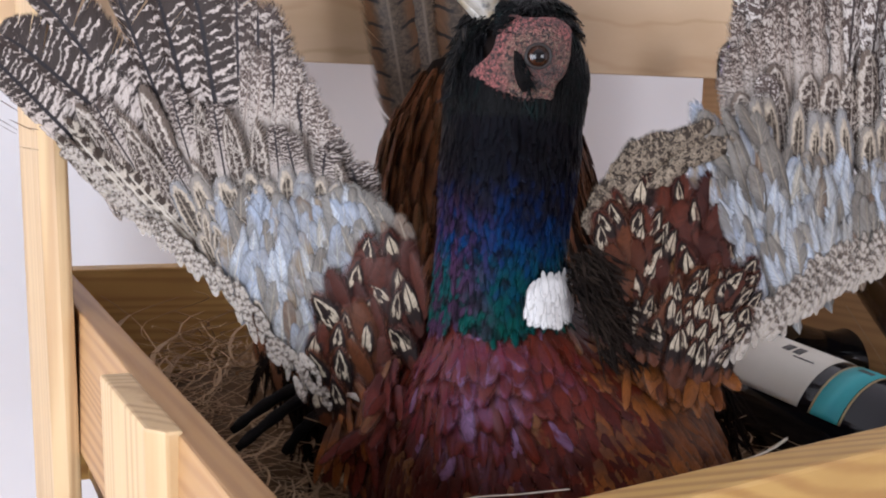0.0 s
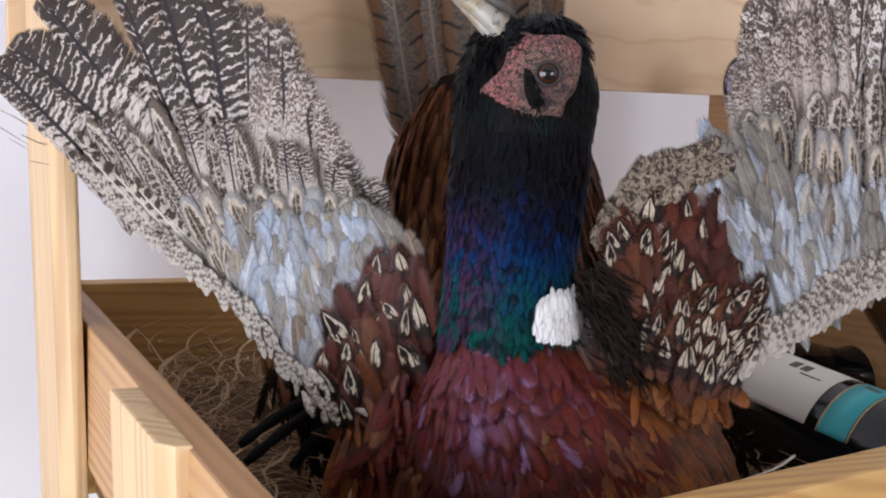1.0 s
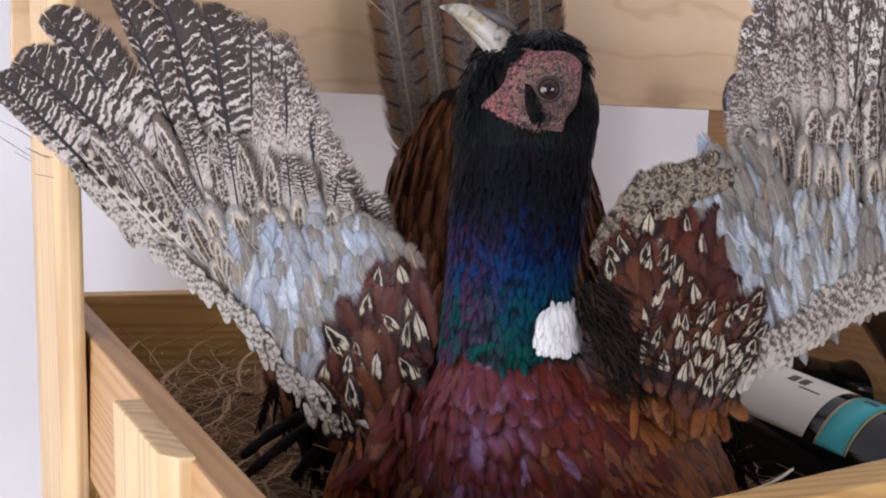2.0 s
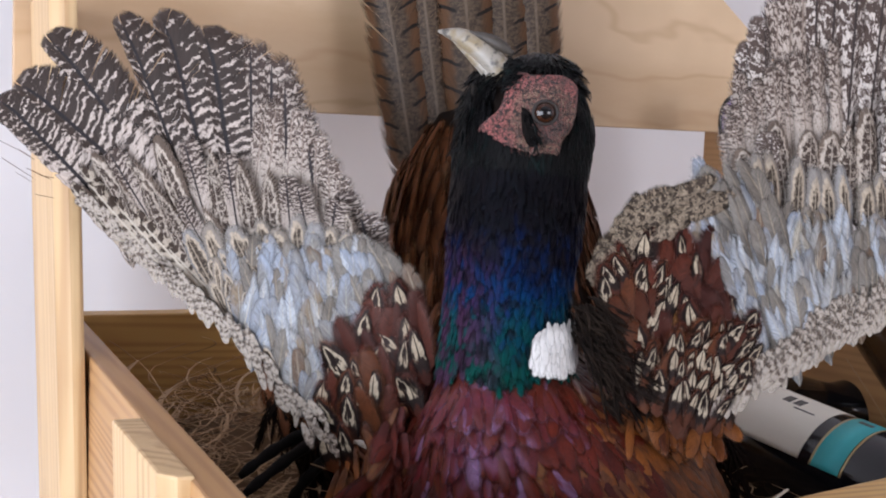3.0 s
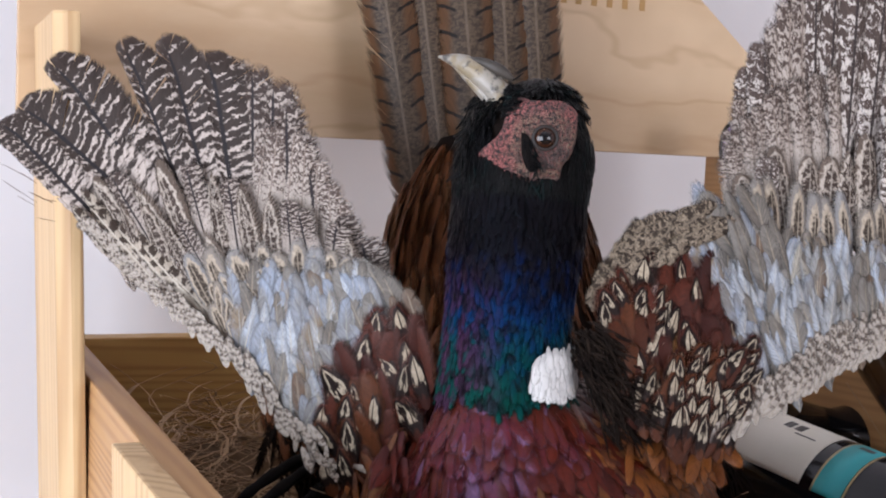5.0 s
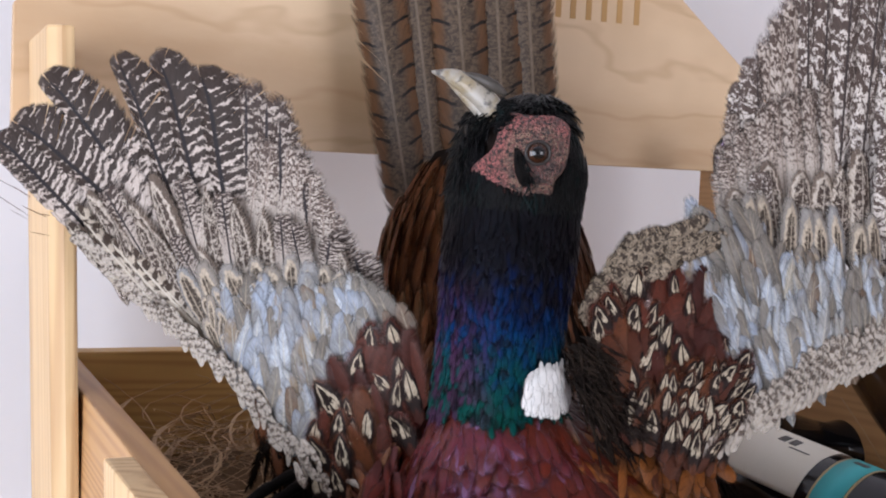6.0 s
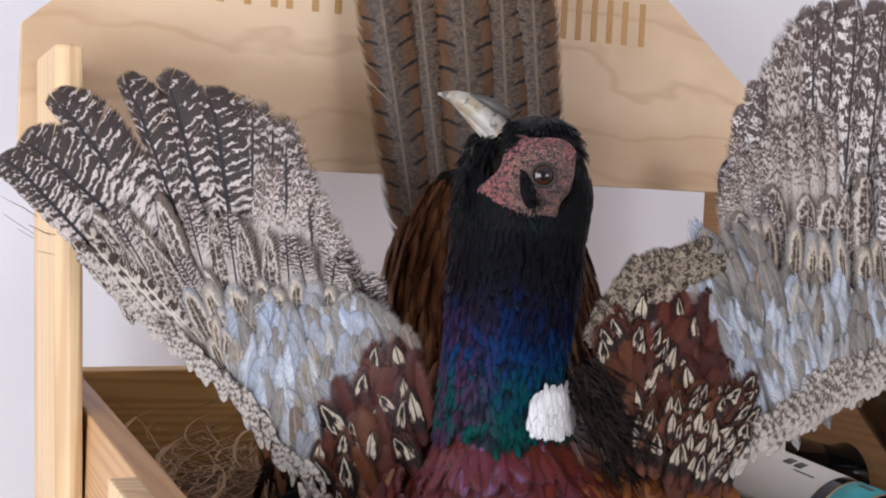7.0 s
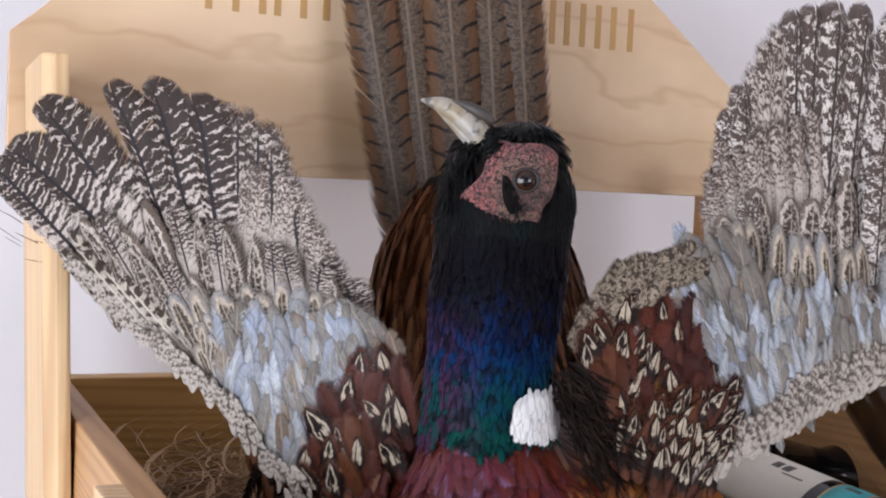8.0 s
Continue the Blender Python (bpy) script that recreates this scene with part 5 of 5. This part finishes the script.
lay(OLIVE, wing2, [(0.1586, 0.5861, 0.8379), (0.1735, 0.5896, 0.8354), (0.1886, 0.5938, 0.8356), (0.2039, 0.5976, 0.8344), (0.2225, 0.6027, 0.8346), (0.2447, 0.6091, 0.8363)], [(0.1574, 0.5957, 0.8705), (0.1724, 0.5995, 0.8695), (0.1877, 0.6033, 0.8685), (0.2031, 0.6072, 0.8676), (0.2202, 0.6114, 0.8666), (0.2424, 0.6170, 0.8658)], 8, 0.0140, NR, off=0.008, rise=0.003, seed=76, spread=0.004)
fill((SLATE, SILK, SILK, DUSKY), wing2, [(0.1200, 0.5839, 0.8660), (0.1235, 0.5822, 0.8587), (0.1278, 0.5789, 0.8428), (0.1365, 0.5760, 0.8257), (0.1422, 0.5732, 0.8114), (0.1421, 0.5694, 0.7997)], [(0.1529, 0.5941, 0.8690), (0.1708, 0.5954, 0.8571), (0.2135, 0.6043, 0.8483), (0.2483, 0.6133, 0.8475), (0.2417, 0.6099, 0.8418), (0.1975, 0.5922, 0.8221)], 14, 0.035, 0.0122, Vector((0.1440, 0.5935, 0.8756)) - Vector((0.1525, 0.5786, 0.8192)), NR, 0.0100, 0.0006, 77, fan=0.5)
fill(DUSKY, wing2, [(0.1263, 0.5868, 0.8704), (0.1327, 0.5874, 0.8657), (0.1395, 0.5856, 0.8537)], [(0.1544, 0.5945, 0.8709), (0.1618, 0.5953, 0.8651), (0.1662, 0.5924, 0.8515)], 5, 0.030, 0.0125, Vector((0.1410, 0.5968, 0.8892)) - Vector((0.1527, 0.5869, 0.8459)), NR, 0.0125, 0.0006, 78, density=1.0)
fill(RIM, wing2, [(0.1883, 0.5888, 0.8194), (0.1701, 0.5796, 0.8060), (0.1552, 0.5720, 0.7957), (0.1377, 0.5636, 0.7856), (0.1178, 0.5547, 0.7772)], [(0.2543, 0.6117, 0.8364), (0.2348, 0.6032, 0.8251), (0.2034, 0.5906, 0.8113), (0.1729, 0.5779, 0.7981), (0.1377, 0.5615, 0.7793)], 15, 0.0150, 0.0068, Vector((0.1918, 0.5963, 0.8411)) - Vector((0.1789, 0.5796, 0.7981)), NR, 0.0185, 0.0003, 79, fan=0.6, lift=0.05)
fill(DUSKY, wing2, [(0.1438, 0.5827, 0.8404), (0.1525, 0.5803, 0.8245), (0.1553, 0.5762, 0.8087)], [(0.2228, 0.6057, 0.8443), (0.2225, 0.6023, 0.8332), (0.1974, 0.5914, 0.8194)], 5, 0.028, 0.0115, Vector((0.1440, 0.5935, 0.8756)) - Vector((0.1525, 0.5786, 0.8192)), NR, 0.0125, 0.0012, 86, density=5.5)
fill(OLIVE, wing2, [(0.1706, 0.5912, 0.8435), (0.1795, 0.5904, 0.8328)], [(0.2354, 0.6091, 0.8445), (0.2351, 0.6057, 0.8334)], 3, 0.020, 0.0105, Vector((0.1893, 0.6063, 0.8770)) - Vector((0.1944, 0.5905, 0.8194)), NR, 0.0125, 0.0010, 87, density=2.4)
fill(SCAP, wing2, [(0.0797, 0.5644, 0.8422), (0.0878, 0.5715, 0.8567), (0.1032, 0.5795, 0.8676), (0.1176, 0.5850, 0.8720)], [(0.0922, 0.5674, 0.8397), (0.1005, 0.5741, 0.8530), (0.1148, 0.5809, 0.8612), (0.1322, 0.5872, 0.8657)], 9, 0.028, 0.0120, Vector((0.1089, 0.5837, 0.8758)) - Vector((0.0823, 0.5690, 0.8539)), NR, 0.0125, 0.0004, 80, lift=0.02)
fill(SCAP, wing2, [(0.0762, 0.5625, 0.8396), (0.0814, 0.5688, 0.8539), (0.0933, 0.5760, 0.8655), (0.1118, 0.5837, 0.8730)], [(0.0825, 0.5636, 0.8371), (0.0879, 0.5695, 0.8501), (0.0990, 0.5762, 0.8609), (0.1190, 0.5846, 0.8694)], 9, 0.027, 0.0115, Vector((0.1089, 0.5841, 0.8772)) - Vector((0.0809, 0.5690, 0.8552)), NR, 0.0105, 0.0004, 81, lift=0.02)
fill(CHEST, wing2, [(0.0950, 0.5699, 0.8450), (0.0840, 0.5624, 0.8319), (0.0787, 0.5557, 0.8166), (0.0845, 0.5516, 0.7990), (0.0956, 0.5500, 0.7839)], [(0.1249, 0.5789, 0.8454), (0.1307, 0.5756, 0.8297), (0.1364, 0.5723, 0.8140), (0.1363, 0.5673, 0.7984), (0.1249, 0.5573, 0.7783)], 10, 0.028, 0.0150, Vector((0.1047, 0.5795, 0.8663)) - Vector((0.1037, 0.5609, 0.8089)), NR, 0.0135, 0.0006, 82, fan=0.3)
fill(RUST, wing2, [(0.0765, 0.5594, 0.8343), (0.0775, 0.5553, 0.8192), (0.0840, 0.5514, 0.8041), (0.0930, 0.5479, 0.7866)], [(0.1007, 0.5675, 0.8320), (0.1037, 0.5634, 0.8166), (0.1122, 0.5601, 0.7987), (0.1263, 0.5577, 0.7783)], 9, 0.026, 0.0135, Vector((0.0948, 0.5749, 0.8608)) - Vector((0.0898, 0.5566, 0.8090)), NR, 0.0150, 0.0004, 83, fan=0.9)
fill(RUST, wing2, [(0.1093, 0.5609, 0.8038), (0.1066, 0.5559, 0.7912), (0.1094, 0.5518, 0.7761)], [(0.1407, 0.5719, 0.8088), (0.1377, 0.5653, 0.7907), (0.1319, 0.5582, 0.7744)], 5, 0.023, 0.0125, Vector((0.1235, 0.5751, 0.8349)) - Vector((0.1178, 0.5585, 0.7885)), NR, 0.0195, 0.0005, 84)
fill(RUST, wing2, [(0.0955, 0.5542, 0.7964), (0.1011, 0.5517, 0.7838), (0.1122, 0.5522, 0.7748)], [(0.1436, 0.5719, 0.8061), (0.1406, 0.5661, 0.7907), (0.1291, 0.5573, 0.7744)], 6, 0.020, 0.0100, Vector((0.1321, 0.5760, 0.8297)) - Vector((0.1122, 0.5568, 0.7886)), NR, 0.0215, 0.0004, 85, fan=0.5)



def tuft(kit, name, count, a, b, reach, fall, width, length, normal, seed, label):
    """Loose feathers scattered round the line from a to b that fall one way."""
    rng = random.Random(seed)
    a, b, fall = Vector(a), Vector(b), Vector(fall)
    out = []
    for _ in range(count):
        p = a.lerp(b, rng.random()) + Vector([rng.uniform(-1, 1) * q for q in reach])
        d = (fall + Vector([rng.uniform(-0.5, 0.5) for _ in range(3)])).normalized() * length * rng.uniform(0.6, 1.3)
        out.append(seat(p, p + d, normal, width * rng.uniform(0.6, 1.3)))
    return kit.joined(name, bird, out, label)


tuft(SCALE_H, "forehead_feathers", 150, (0.0304, 0.5350, 0.9311), (0.0286, 0.5350, 0.9181), (0.0026, 0.002, 0.004), (0.75, -0.2, 0.25), 0.0020, 0.0052, (-0.3, -1, 0.2), 98, "short black feathers at the root of the beak")
tuft(SCALE_H, "lore_fringe", 60, (0.0383, 0.5295, 0.9120), (0.0438, 0.5295, 0.8960), (0.0016, 0.001, 0.002), (0.25, -0.15, -0.9), 0.0012, 0.005, (-0.2, -1, 0.1), 99, "fine black feathers edging the streak below the eye")
tuft(SCALE_D, "belly_feathers", 90, (-0.0840, 0.6590, 0.7551), (-0.0492, 0.6390, 0.7143), (0.012, 0.01, 0.012), (0.15, -0.1, -1), 0.007, 0.034, (-0.3, -1, 0.2), 191, "blackish belly feathers under the raised wing")
tuft(SCALE_R, "side_feathers", 46, (-0.1005, 0.6690, 0.7781), (-0.0638, 0.6490, 0.7487), (0.006, 0.01, 0.006), (0.5, -0.1, -0.8), 0.008, 0.034, (-0.2, -1, 0.2), 92, "dark rust feathers below the wing")
tuft(SCALE_D, "collar_down", 420, (0.0690, 0.5398, 0.8230), (0.0880, 0.5337, 0.7880), (0.008, 0.004, 0.010), (0.6, -0.4, -0.6), 0.0026, 0.015, (0.1, -1, 0.1), 93, "dark fluffy down below the collar")
tuft(SCALE_F, "shoulder_fringe", 120, (0.0902, 0.5467, 0.7791), (0.1319, 0.5573, 0.7719), (0.010, 0.008, 0.006), (0.1, -0.3, -0.9), 0.0080, 0.020, (0.1, -1, 0.1), 94, "rust feathers under the shoulder")
tuft(SCALE_D, "flank_down", 70, (0.1562, 0.6290, 0.7483), (0.1658, 0.6390, 0.7056), (0.006, 0.012, 0.01), (0.35, 0.1, -0.9), 0.0036, 0.020, (0.5, -1, 0.1), 95, "grey-brown down along the flank")
tuft(SCALE_H, "throat_feathers", 170, (0.0189, 0.5550, 0.9235), (0.0142, 0.5550, 0.9015), (0.006, 0.012, 0.008), (-0.35, -0.15, -0.9), 0.0030, 0.011, (-0.6, -0.8, 0.1), 96, "black throat feathers below the beak")
tuft(SCALE_R, "wing_filaments", 7, (-0.2292, 0.6557, 0.8757), (-0.1984, 0.6472, 0.8514), (0.006, 0.003, 0.006), (-1, -0.1, 0.35), 0.0006, 0.018, (0, -1, 0), 97, "loose brown filaments at the wing tip")
tuft(SCALE_B, "neck_fringe", 60, (0.0006, 0.5840, 0.7890), (-0.0065, 0.5840, 0.7604), (0.004, 0.008, 0.006), (-0.25, -0.2, -0.95), 0.006, 0.018, (-0.5, -1, 0.1), 98, "maroon feathers where breast meets wing")

tuft(SCALE_B, "breast_fringe", 70, (-0.0080, 0.5660, 0.7640), (-0.0270, 0.5740, 0.7260), (0.006, 0.006, 0.008), (-0.2, -0.2, -0.9), 0.0085, 0.024, (-0.4, -1, 0.1), 99, "ruffled maroon feathers along the side of the breast")
tuft(SCALE_F, "side_fringe", 40, (-0.0270, 0.5740, 0.7520), (-0.0380, 0.5830, 0.7260), (0.005, 0.006, 0.008), (0.05, -0.2, -0.95), 0.0060, 0.026, (-0.4, -1, 0.1), 100, "rust feathers under the wing root")
tuft(RIM, "wing_root_fringe", 24, (-0.0620, 0.5880, 0.7640), (-0.0340, 0.5790, 0.7450), (0.007, 0.005, 0.007), (0.5, -0.2, -0.6), 0.0052, 0.014, (-0.3, -1, 0.1), 101, "black and cream flecked feathers at the wing root")

# ---- tail
for i, (root, tip, w) in enumerate((
        ((-0.0080, 0.7990, 0.8200), (-0.0640, 0.8450, 1.0938), 0.043),
        ((0.0080, 0.7950, 0.8350), (-0.0400, 0.8650, 1.1229), 0.043),
        ((0.0280, 0.7900, 0.8489), (-0.0110, 0.8640, 1.1583), 0.046),
        ((0.0490, 0.7950, 0.8461), (0.0240, 0.8620, 1.1229), 0.045),
        ((0.0720, 0.8020, 0.8352), (0.0470, 0.8560, 1.1100), 0.043))):
    TAILQ.single(bird, seat(root, tip, (0.14 * (i - 2) / 2, -1, 0.15), w), i)

# ---------------------------------------------------------------- things in the tray


def turned(profile, sides=40):
    """A turned shape about z from (radius, height) pairs."""
    bm = bmesh.new()
    rings = [[bm.verts.new((r * math.cos(2 * math.pi * k / sides), r * math.sin(2 * math.pi * k / sides), z)) for k in range(sides)] for r, z in profile]
    for a, b in zip(rings, rings[1:]):
        for k in range(sides):
            bm.faces.new((a[k], a[(k + 1) % sides], b[(k + 1) % sides], b[k]))
    bm.faces.new(rings[0][::-1])
    bm.faces.new(rings[-1])
    return bm


BOTTLE = [(0.030, 0.0), (0.0355, 0.002), (0.0375, 0.007), (0.0375, 0.185), (0.0365, 0.198), (0.031, 0.213), (0.022, 0.228), (0.0155, 0.243), (0.0142, 0.262), (0.0142, 0.292), (0.0155, 0.294), (0.0155, 0.302), (0.0135, 0.304)]


def wrap(name, r, z0, z1, a0, a1, mat, parent, m, label=""):
    """A paper label bent round the bottle between two angles, with thickness."""
    bm = bmesh.new()
    n = 28
    rows = []
    for k in range(n + 1):
        a = radians(a0 + (a1 - a0) * k / n)
        rows.append([bm.verts.new((q * math.cos(a), q * math.sin(a), z)) for q, z in ((r, z0), (r, z1), (r - 0.0003, z1), (r - 0.0003, z0))])
    for p, q in zip(rows, rows[1:]):
        for i in range(4):
            bm.faces.new((p[i], q[i], q[(i + 1) % 4], p[(i + 1) % 4]))
    bm.faces.new(rows[0][::-1])
    bm.faces.new(rows[-1])
    return part(name, from_bm(name, bm, mat, True), parent, label, m)


def lying(a, b, facing=(0.0, -0.93, 0.36)):
    """The pose of a bottle whose foot is at a and whose axis runs towards b; its label faces a given way."""
    a, z, x = Vector(a), Vector(b) - Vector(a), Vector(facing)
    z.normalize()
    x = (x - x.dot(z) * z).normalized()
    m = Matrix((x, z.cross(x), z)).transposed().to_4x4()
    m.translation = a
    return m


def bottle(m, glass, label):
    ob = new("wine_bottle")
    ob.matrix_basis = m
    tagged(ob, label, "bottle", "wine bottles in the tray")
    part("glass_body", from_bm("glass_body", turned(BOTTLE[:10]), glass, True), ob, "", m)
    part("capsule", from_bm("capsule", turned([(0.0147, 0.252), (0.0147, 0.2915), (0.0160, 0.2935), (0.0160, 0.3025), (0.0140, 0.3045)], 28), PUPIL, True), ob, "black foil capsule", m)
    return ob


m1 = lying((0.1857, 0.8390, 0.7113), (0.2905, 0.6890, 0.6907))
b1 = bottle(m1, GLASS, "dark wine bottle with cream and turquoise labels lying in straw")
front_label = wrap("paper_label", 0.0379, 0.020, 0.117, -118, 19, PAPER, b1, m1, "cream paper label")
for z, a in ((0.080, -46), (0.0885, -46)):
    wrap("print_bar", 0.03815, z, z + 0.006, a, a + 12, INK, front_label, m1, "dark lettering bar")
wrap("print_bar", 0.03815, 0.092, 0.108, -30, -28.5, INK, front_label, m1, "thin grey print line")
band = wrap("band_label", 0.0379, 0.127, 0.147, -118, 20, TEAL, b1, m1, "turquoise band label")
for z in (0.1255, 0.1475):
    wrap("gold_edge", 0.0379, z, z + 0.0015, -118, 20, GOLD, band, m1, "thin gold line")
wrap("print_bar", 0.03815, 0.132, 0.142, -52, -46, INK, band, m1, "small dark lettering bar")
BROWN_GLASS = plain("brown_glass", (0.045, 0.022, 0.010), 0.12, 0.2, 30, bumpy=0.0)
bottle(lying((0.3080, 0.8590, 0.8171), (0.3525, 0.7990, 0.7342)), BROWN_GLASS, "brown glass bottle leaning in the corner of the tray")
bottle(lying((0.4931, 0.9290, 0.6528), (0.3228, 0.8590, 0.7060)), GLASS, "dark bottle lying with its black neck over the straw")

# round printed tag on the post behind the wing
tag = new("round_tag")
tag.matrix_basis = Matrix.Translation((0.2187, 0.9290, 0.9175))
tagged(tag, "violet and white round tag with a black rim on the post", "tag")
bm = turned([(0.012, 0.0), (0.0165, 0.0), (0.0165, 0.003), (0.0150, 0.0036)], 32)
bm.transform(tag.matrix_basis @ pose(0, 0, 0, 90, 0, 15) @ Matrix.Diagonal((0.75, 1.25, 1, 1)))
part("rim", from_bm("rim", bm, PUPIL, True), tag, "black rim")
bm = turned([(0.0145, 0.003), (0.0145, 0.0042), (0.012, 0.0045)], 32)
bm.transform(tag.matrix_basis @ pose(0, 0, 0, 90, 0, 15) @ Matrix.Diagonal((0.75, 1.25, 1, 1)))
part("printed_face", from_bm("printed_face", bm, VIOLET, True), tag, "violet and white print")


def ribbon(path, width, thick):
    """A thin flat strand along a path: points and faces."""
    v, f = [], []
    n = len(path)
    for i, p in enumerate(path):
        t = path[min(i + 1, n - 1)] - path[max(i - 1, 0)]
        t = t / (np.linalg.norm(t) + 1e-9)
        s = np.cross(t, (0.3, 0.2, 1.0))
        s = s / (np.linalg.norm(s) + 1e-9)
        u = np.cross(s, t)
        w = width * (1 if 0 < i < n - 1 else 0.4)
        v += [p + s * w, p + u * thick, p - s * w, p - u * thick]
    for i in range(n - 1):
        for k in range(4):
            a = i * 4 + k
            b = i * 4 + (k + 1) % 4
            f.append((a, b, b + 4, a + 4))
    return v, f


def strands(name, count, mat, place, size, curl, width, seed, label, category):
    """Curly wood-wool strands, scattered by place(rng) and bent at random."""
    rng = random.Random(seed)
    vs, fs = [], []
    for _ in range(count):
        p = np.array(place(rng))
        a, tilt = rng.uniform(0, 6.283), rng.gauss(0, 0.18)
        turn_, dip = rng.uniform(-curl, curl), rng.gauss(0, 0.12)
        n = 13
        step = size * rng.uniform(0.5, 1.4) / n
        path = [p]
        for k in range(n):
            p = p + step * np.array((math.cos(a) * math.cos(tilt), math.sin(a) * math.cos(tilt), math.sin(tilt)))
            a += turn_ + rng.gauss(0, 0.10)
            tilt = max(-0.4, min(0.4, tilt + dip + rng.gauss(0, 0.12))) * 0.9
            p[0], p[1] = min(0.492, max(0.016, p[0])), min(-0.022, max(-0.43, p[1]))
            path.append(p)
        v, f = ribbon(path, width * rng.uniform(0.5, 1.5), width * 0.3)
        k = len(vs)
        vs += v
        fs += [tuple(q + k for q in face) for face in f]
    me = bpy.data.meshes.new(name)
    me.from_pydata([tuple(q) for q in vs], [], fs)
    me.materials.append(mat)
    ob = new(name, me)
    ob.matrix_basis = BASE
    return tagged(ob, label, category, kind="stuff")


def heap(x, y):
    """Height of the wood wool over the tray's floor."""
    return -0.088 + 0.030 * math.exp(-((x - 0.10) ** 2 + (y + 0.12) ** 2) / 0.012) + 0.022 * math.exp(-((x - 0.45) ** 2 + (y + 0.08) ** 2) / 0.01) + 0.006 * math.sin(31 * x + 17 * y)


def in_tray(rng):
    x, y = rng.uniform(0.03, 0.48), rng.uniform(-0.47, -0.03)
    return x, y, heap(x, y) + rng.uniform(-0.006, 0.012)


def left_nest(rng):
    x, y = rng.uniform(0.02, 0.20), rng.uniform(-0.30, -0.035)
    return x, y, heap(x, y) + rng.uniform(-0.008, 0.020)


bm = bmesh.new()
G = 34
grid = [[bm.verts.new((0.014 + 0.486 * i / G, -0.018 - (0.40 + 0.12 * (1 - i / G)) * j / G, heap(0.014 + 0.486 * i / G, -0.018 - 0.48 * j / G) - 0.006 + random.uniform(-0.004, 0.004))) for j in range(G + 1)] for i in range(G + 1)]
for i in range(G):
    for j in range(G):
        bm.faces.new((grid[i][j], grid[i + 1][j], grid[i + 1][j + 1], grid[i][j + 1]))
low = [[bm.verts.new((v.co.x, v.co.y, DEEP + 0.017)) for v in row] for row in ([g[0] for g in grid], [g[-1] for g in grid])]
for row, top in zip(low, ([g[0] for g in grid], [g[-1] for g in grid])):
    for i in range(G):
        bm.faces.new((row[i], row[i + 1], top[i + 1], top[i]))
nest = new("packing_straw", from_bm("packing_straw", bm, plain("matted_straw", (0.17, 0.10, 0.05), 0.85, 0.5, 120, bumpy=0.9)))
nest.matrix_basis = BASE
tagged(nest, "matted brown wood wool that lines the tray", "straw", kind="stuff")
strands("wood_wool", 900, STRAW, in_tray, 0.085, 0.65, 0.00045, 7, "loose tan wood wool strands lying in the tray", "straw")
strands("wood_wool", 300, STRAW, left_nest, 0.135, 0.75, 0.00075, 8, "curly tan wood wool heaped behind the bird", "straw")


def strand(name, pts, width, mat, label):
    v, f = ribbon(list(spline(pts, 24)), width, width * 0.35)
    me = bpy.data.meshes.new(name)
    me.from_pydata([tuple(q) for q in v], [], f)
    me.materials.append(mat)
    return tagged(new(name, me), label, "raffia", "raffia strands")


strand("raffia_strand", [(0.0097, 0.4910, 0.7223), (0.0235, 0.4870, 0.7293), (0.0421, 0.4860, 0.7319), (0.0639, 0.4890, 0.7339)], 0.0009, RAFFIA, "pale raffia strand lying across the breast feathers")
strand("raffia_strand", [(0.1516, 0.5990, 0.7110), (0.1673, 0.5990, 0.7168), (0.1785, 0.6040, 0.7202), (0.1868, 0.6090, 0.7244)], 0.0011, RAFFIA, "pale raffia strand sticking up beside the bird")
strand("raffia_strand", [(0.1512, 0.5970, 0.7108), (0.1500, 0.5990, 0.7189), (0.1537, 0.6010, 0.7211), (0.1561, 0.5990, 0.7133)], 0.0013, RAFFIA, "pale looped raffia strand tucked beside the bird")
strand("raffia_strand", [(-0.0975, 0.6390, 0.7911), (-0.0964, 0.6590, 0.7705), (-0.0979, 0.6890, 0.7481), (-0.1107, 0.7090, 0.7330)], 0.0006, STRAW, "thin straw hanging below the raised wing")
strand("raffia_strand", [(0.2747, 0.7990, 0.7614), (0.2915, 0.7990, 0.7391), (0.3108, 0.7990, 0.7110)], 0.0008, STRAW, "straight straw standing by the bottles")
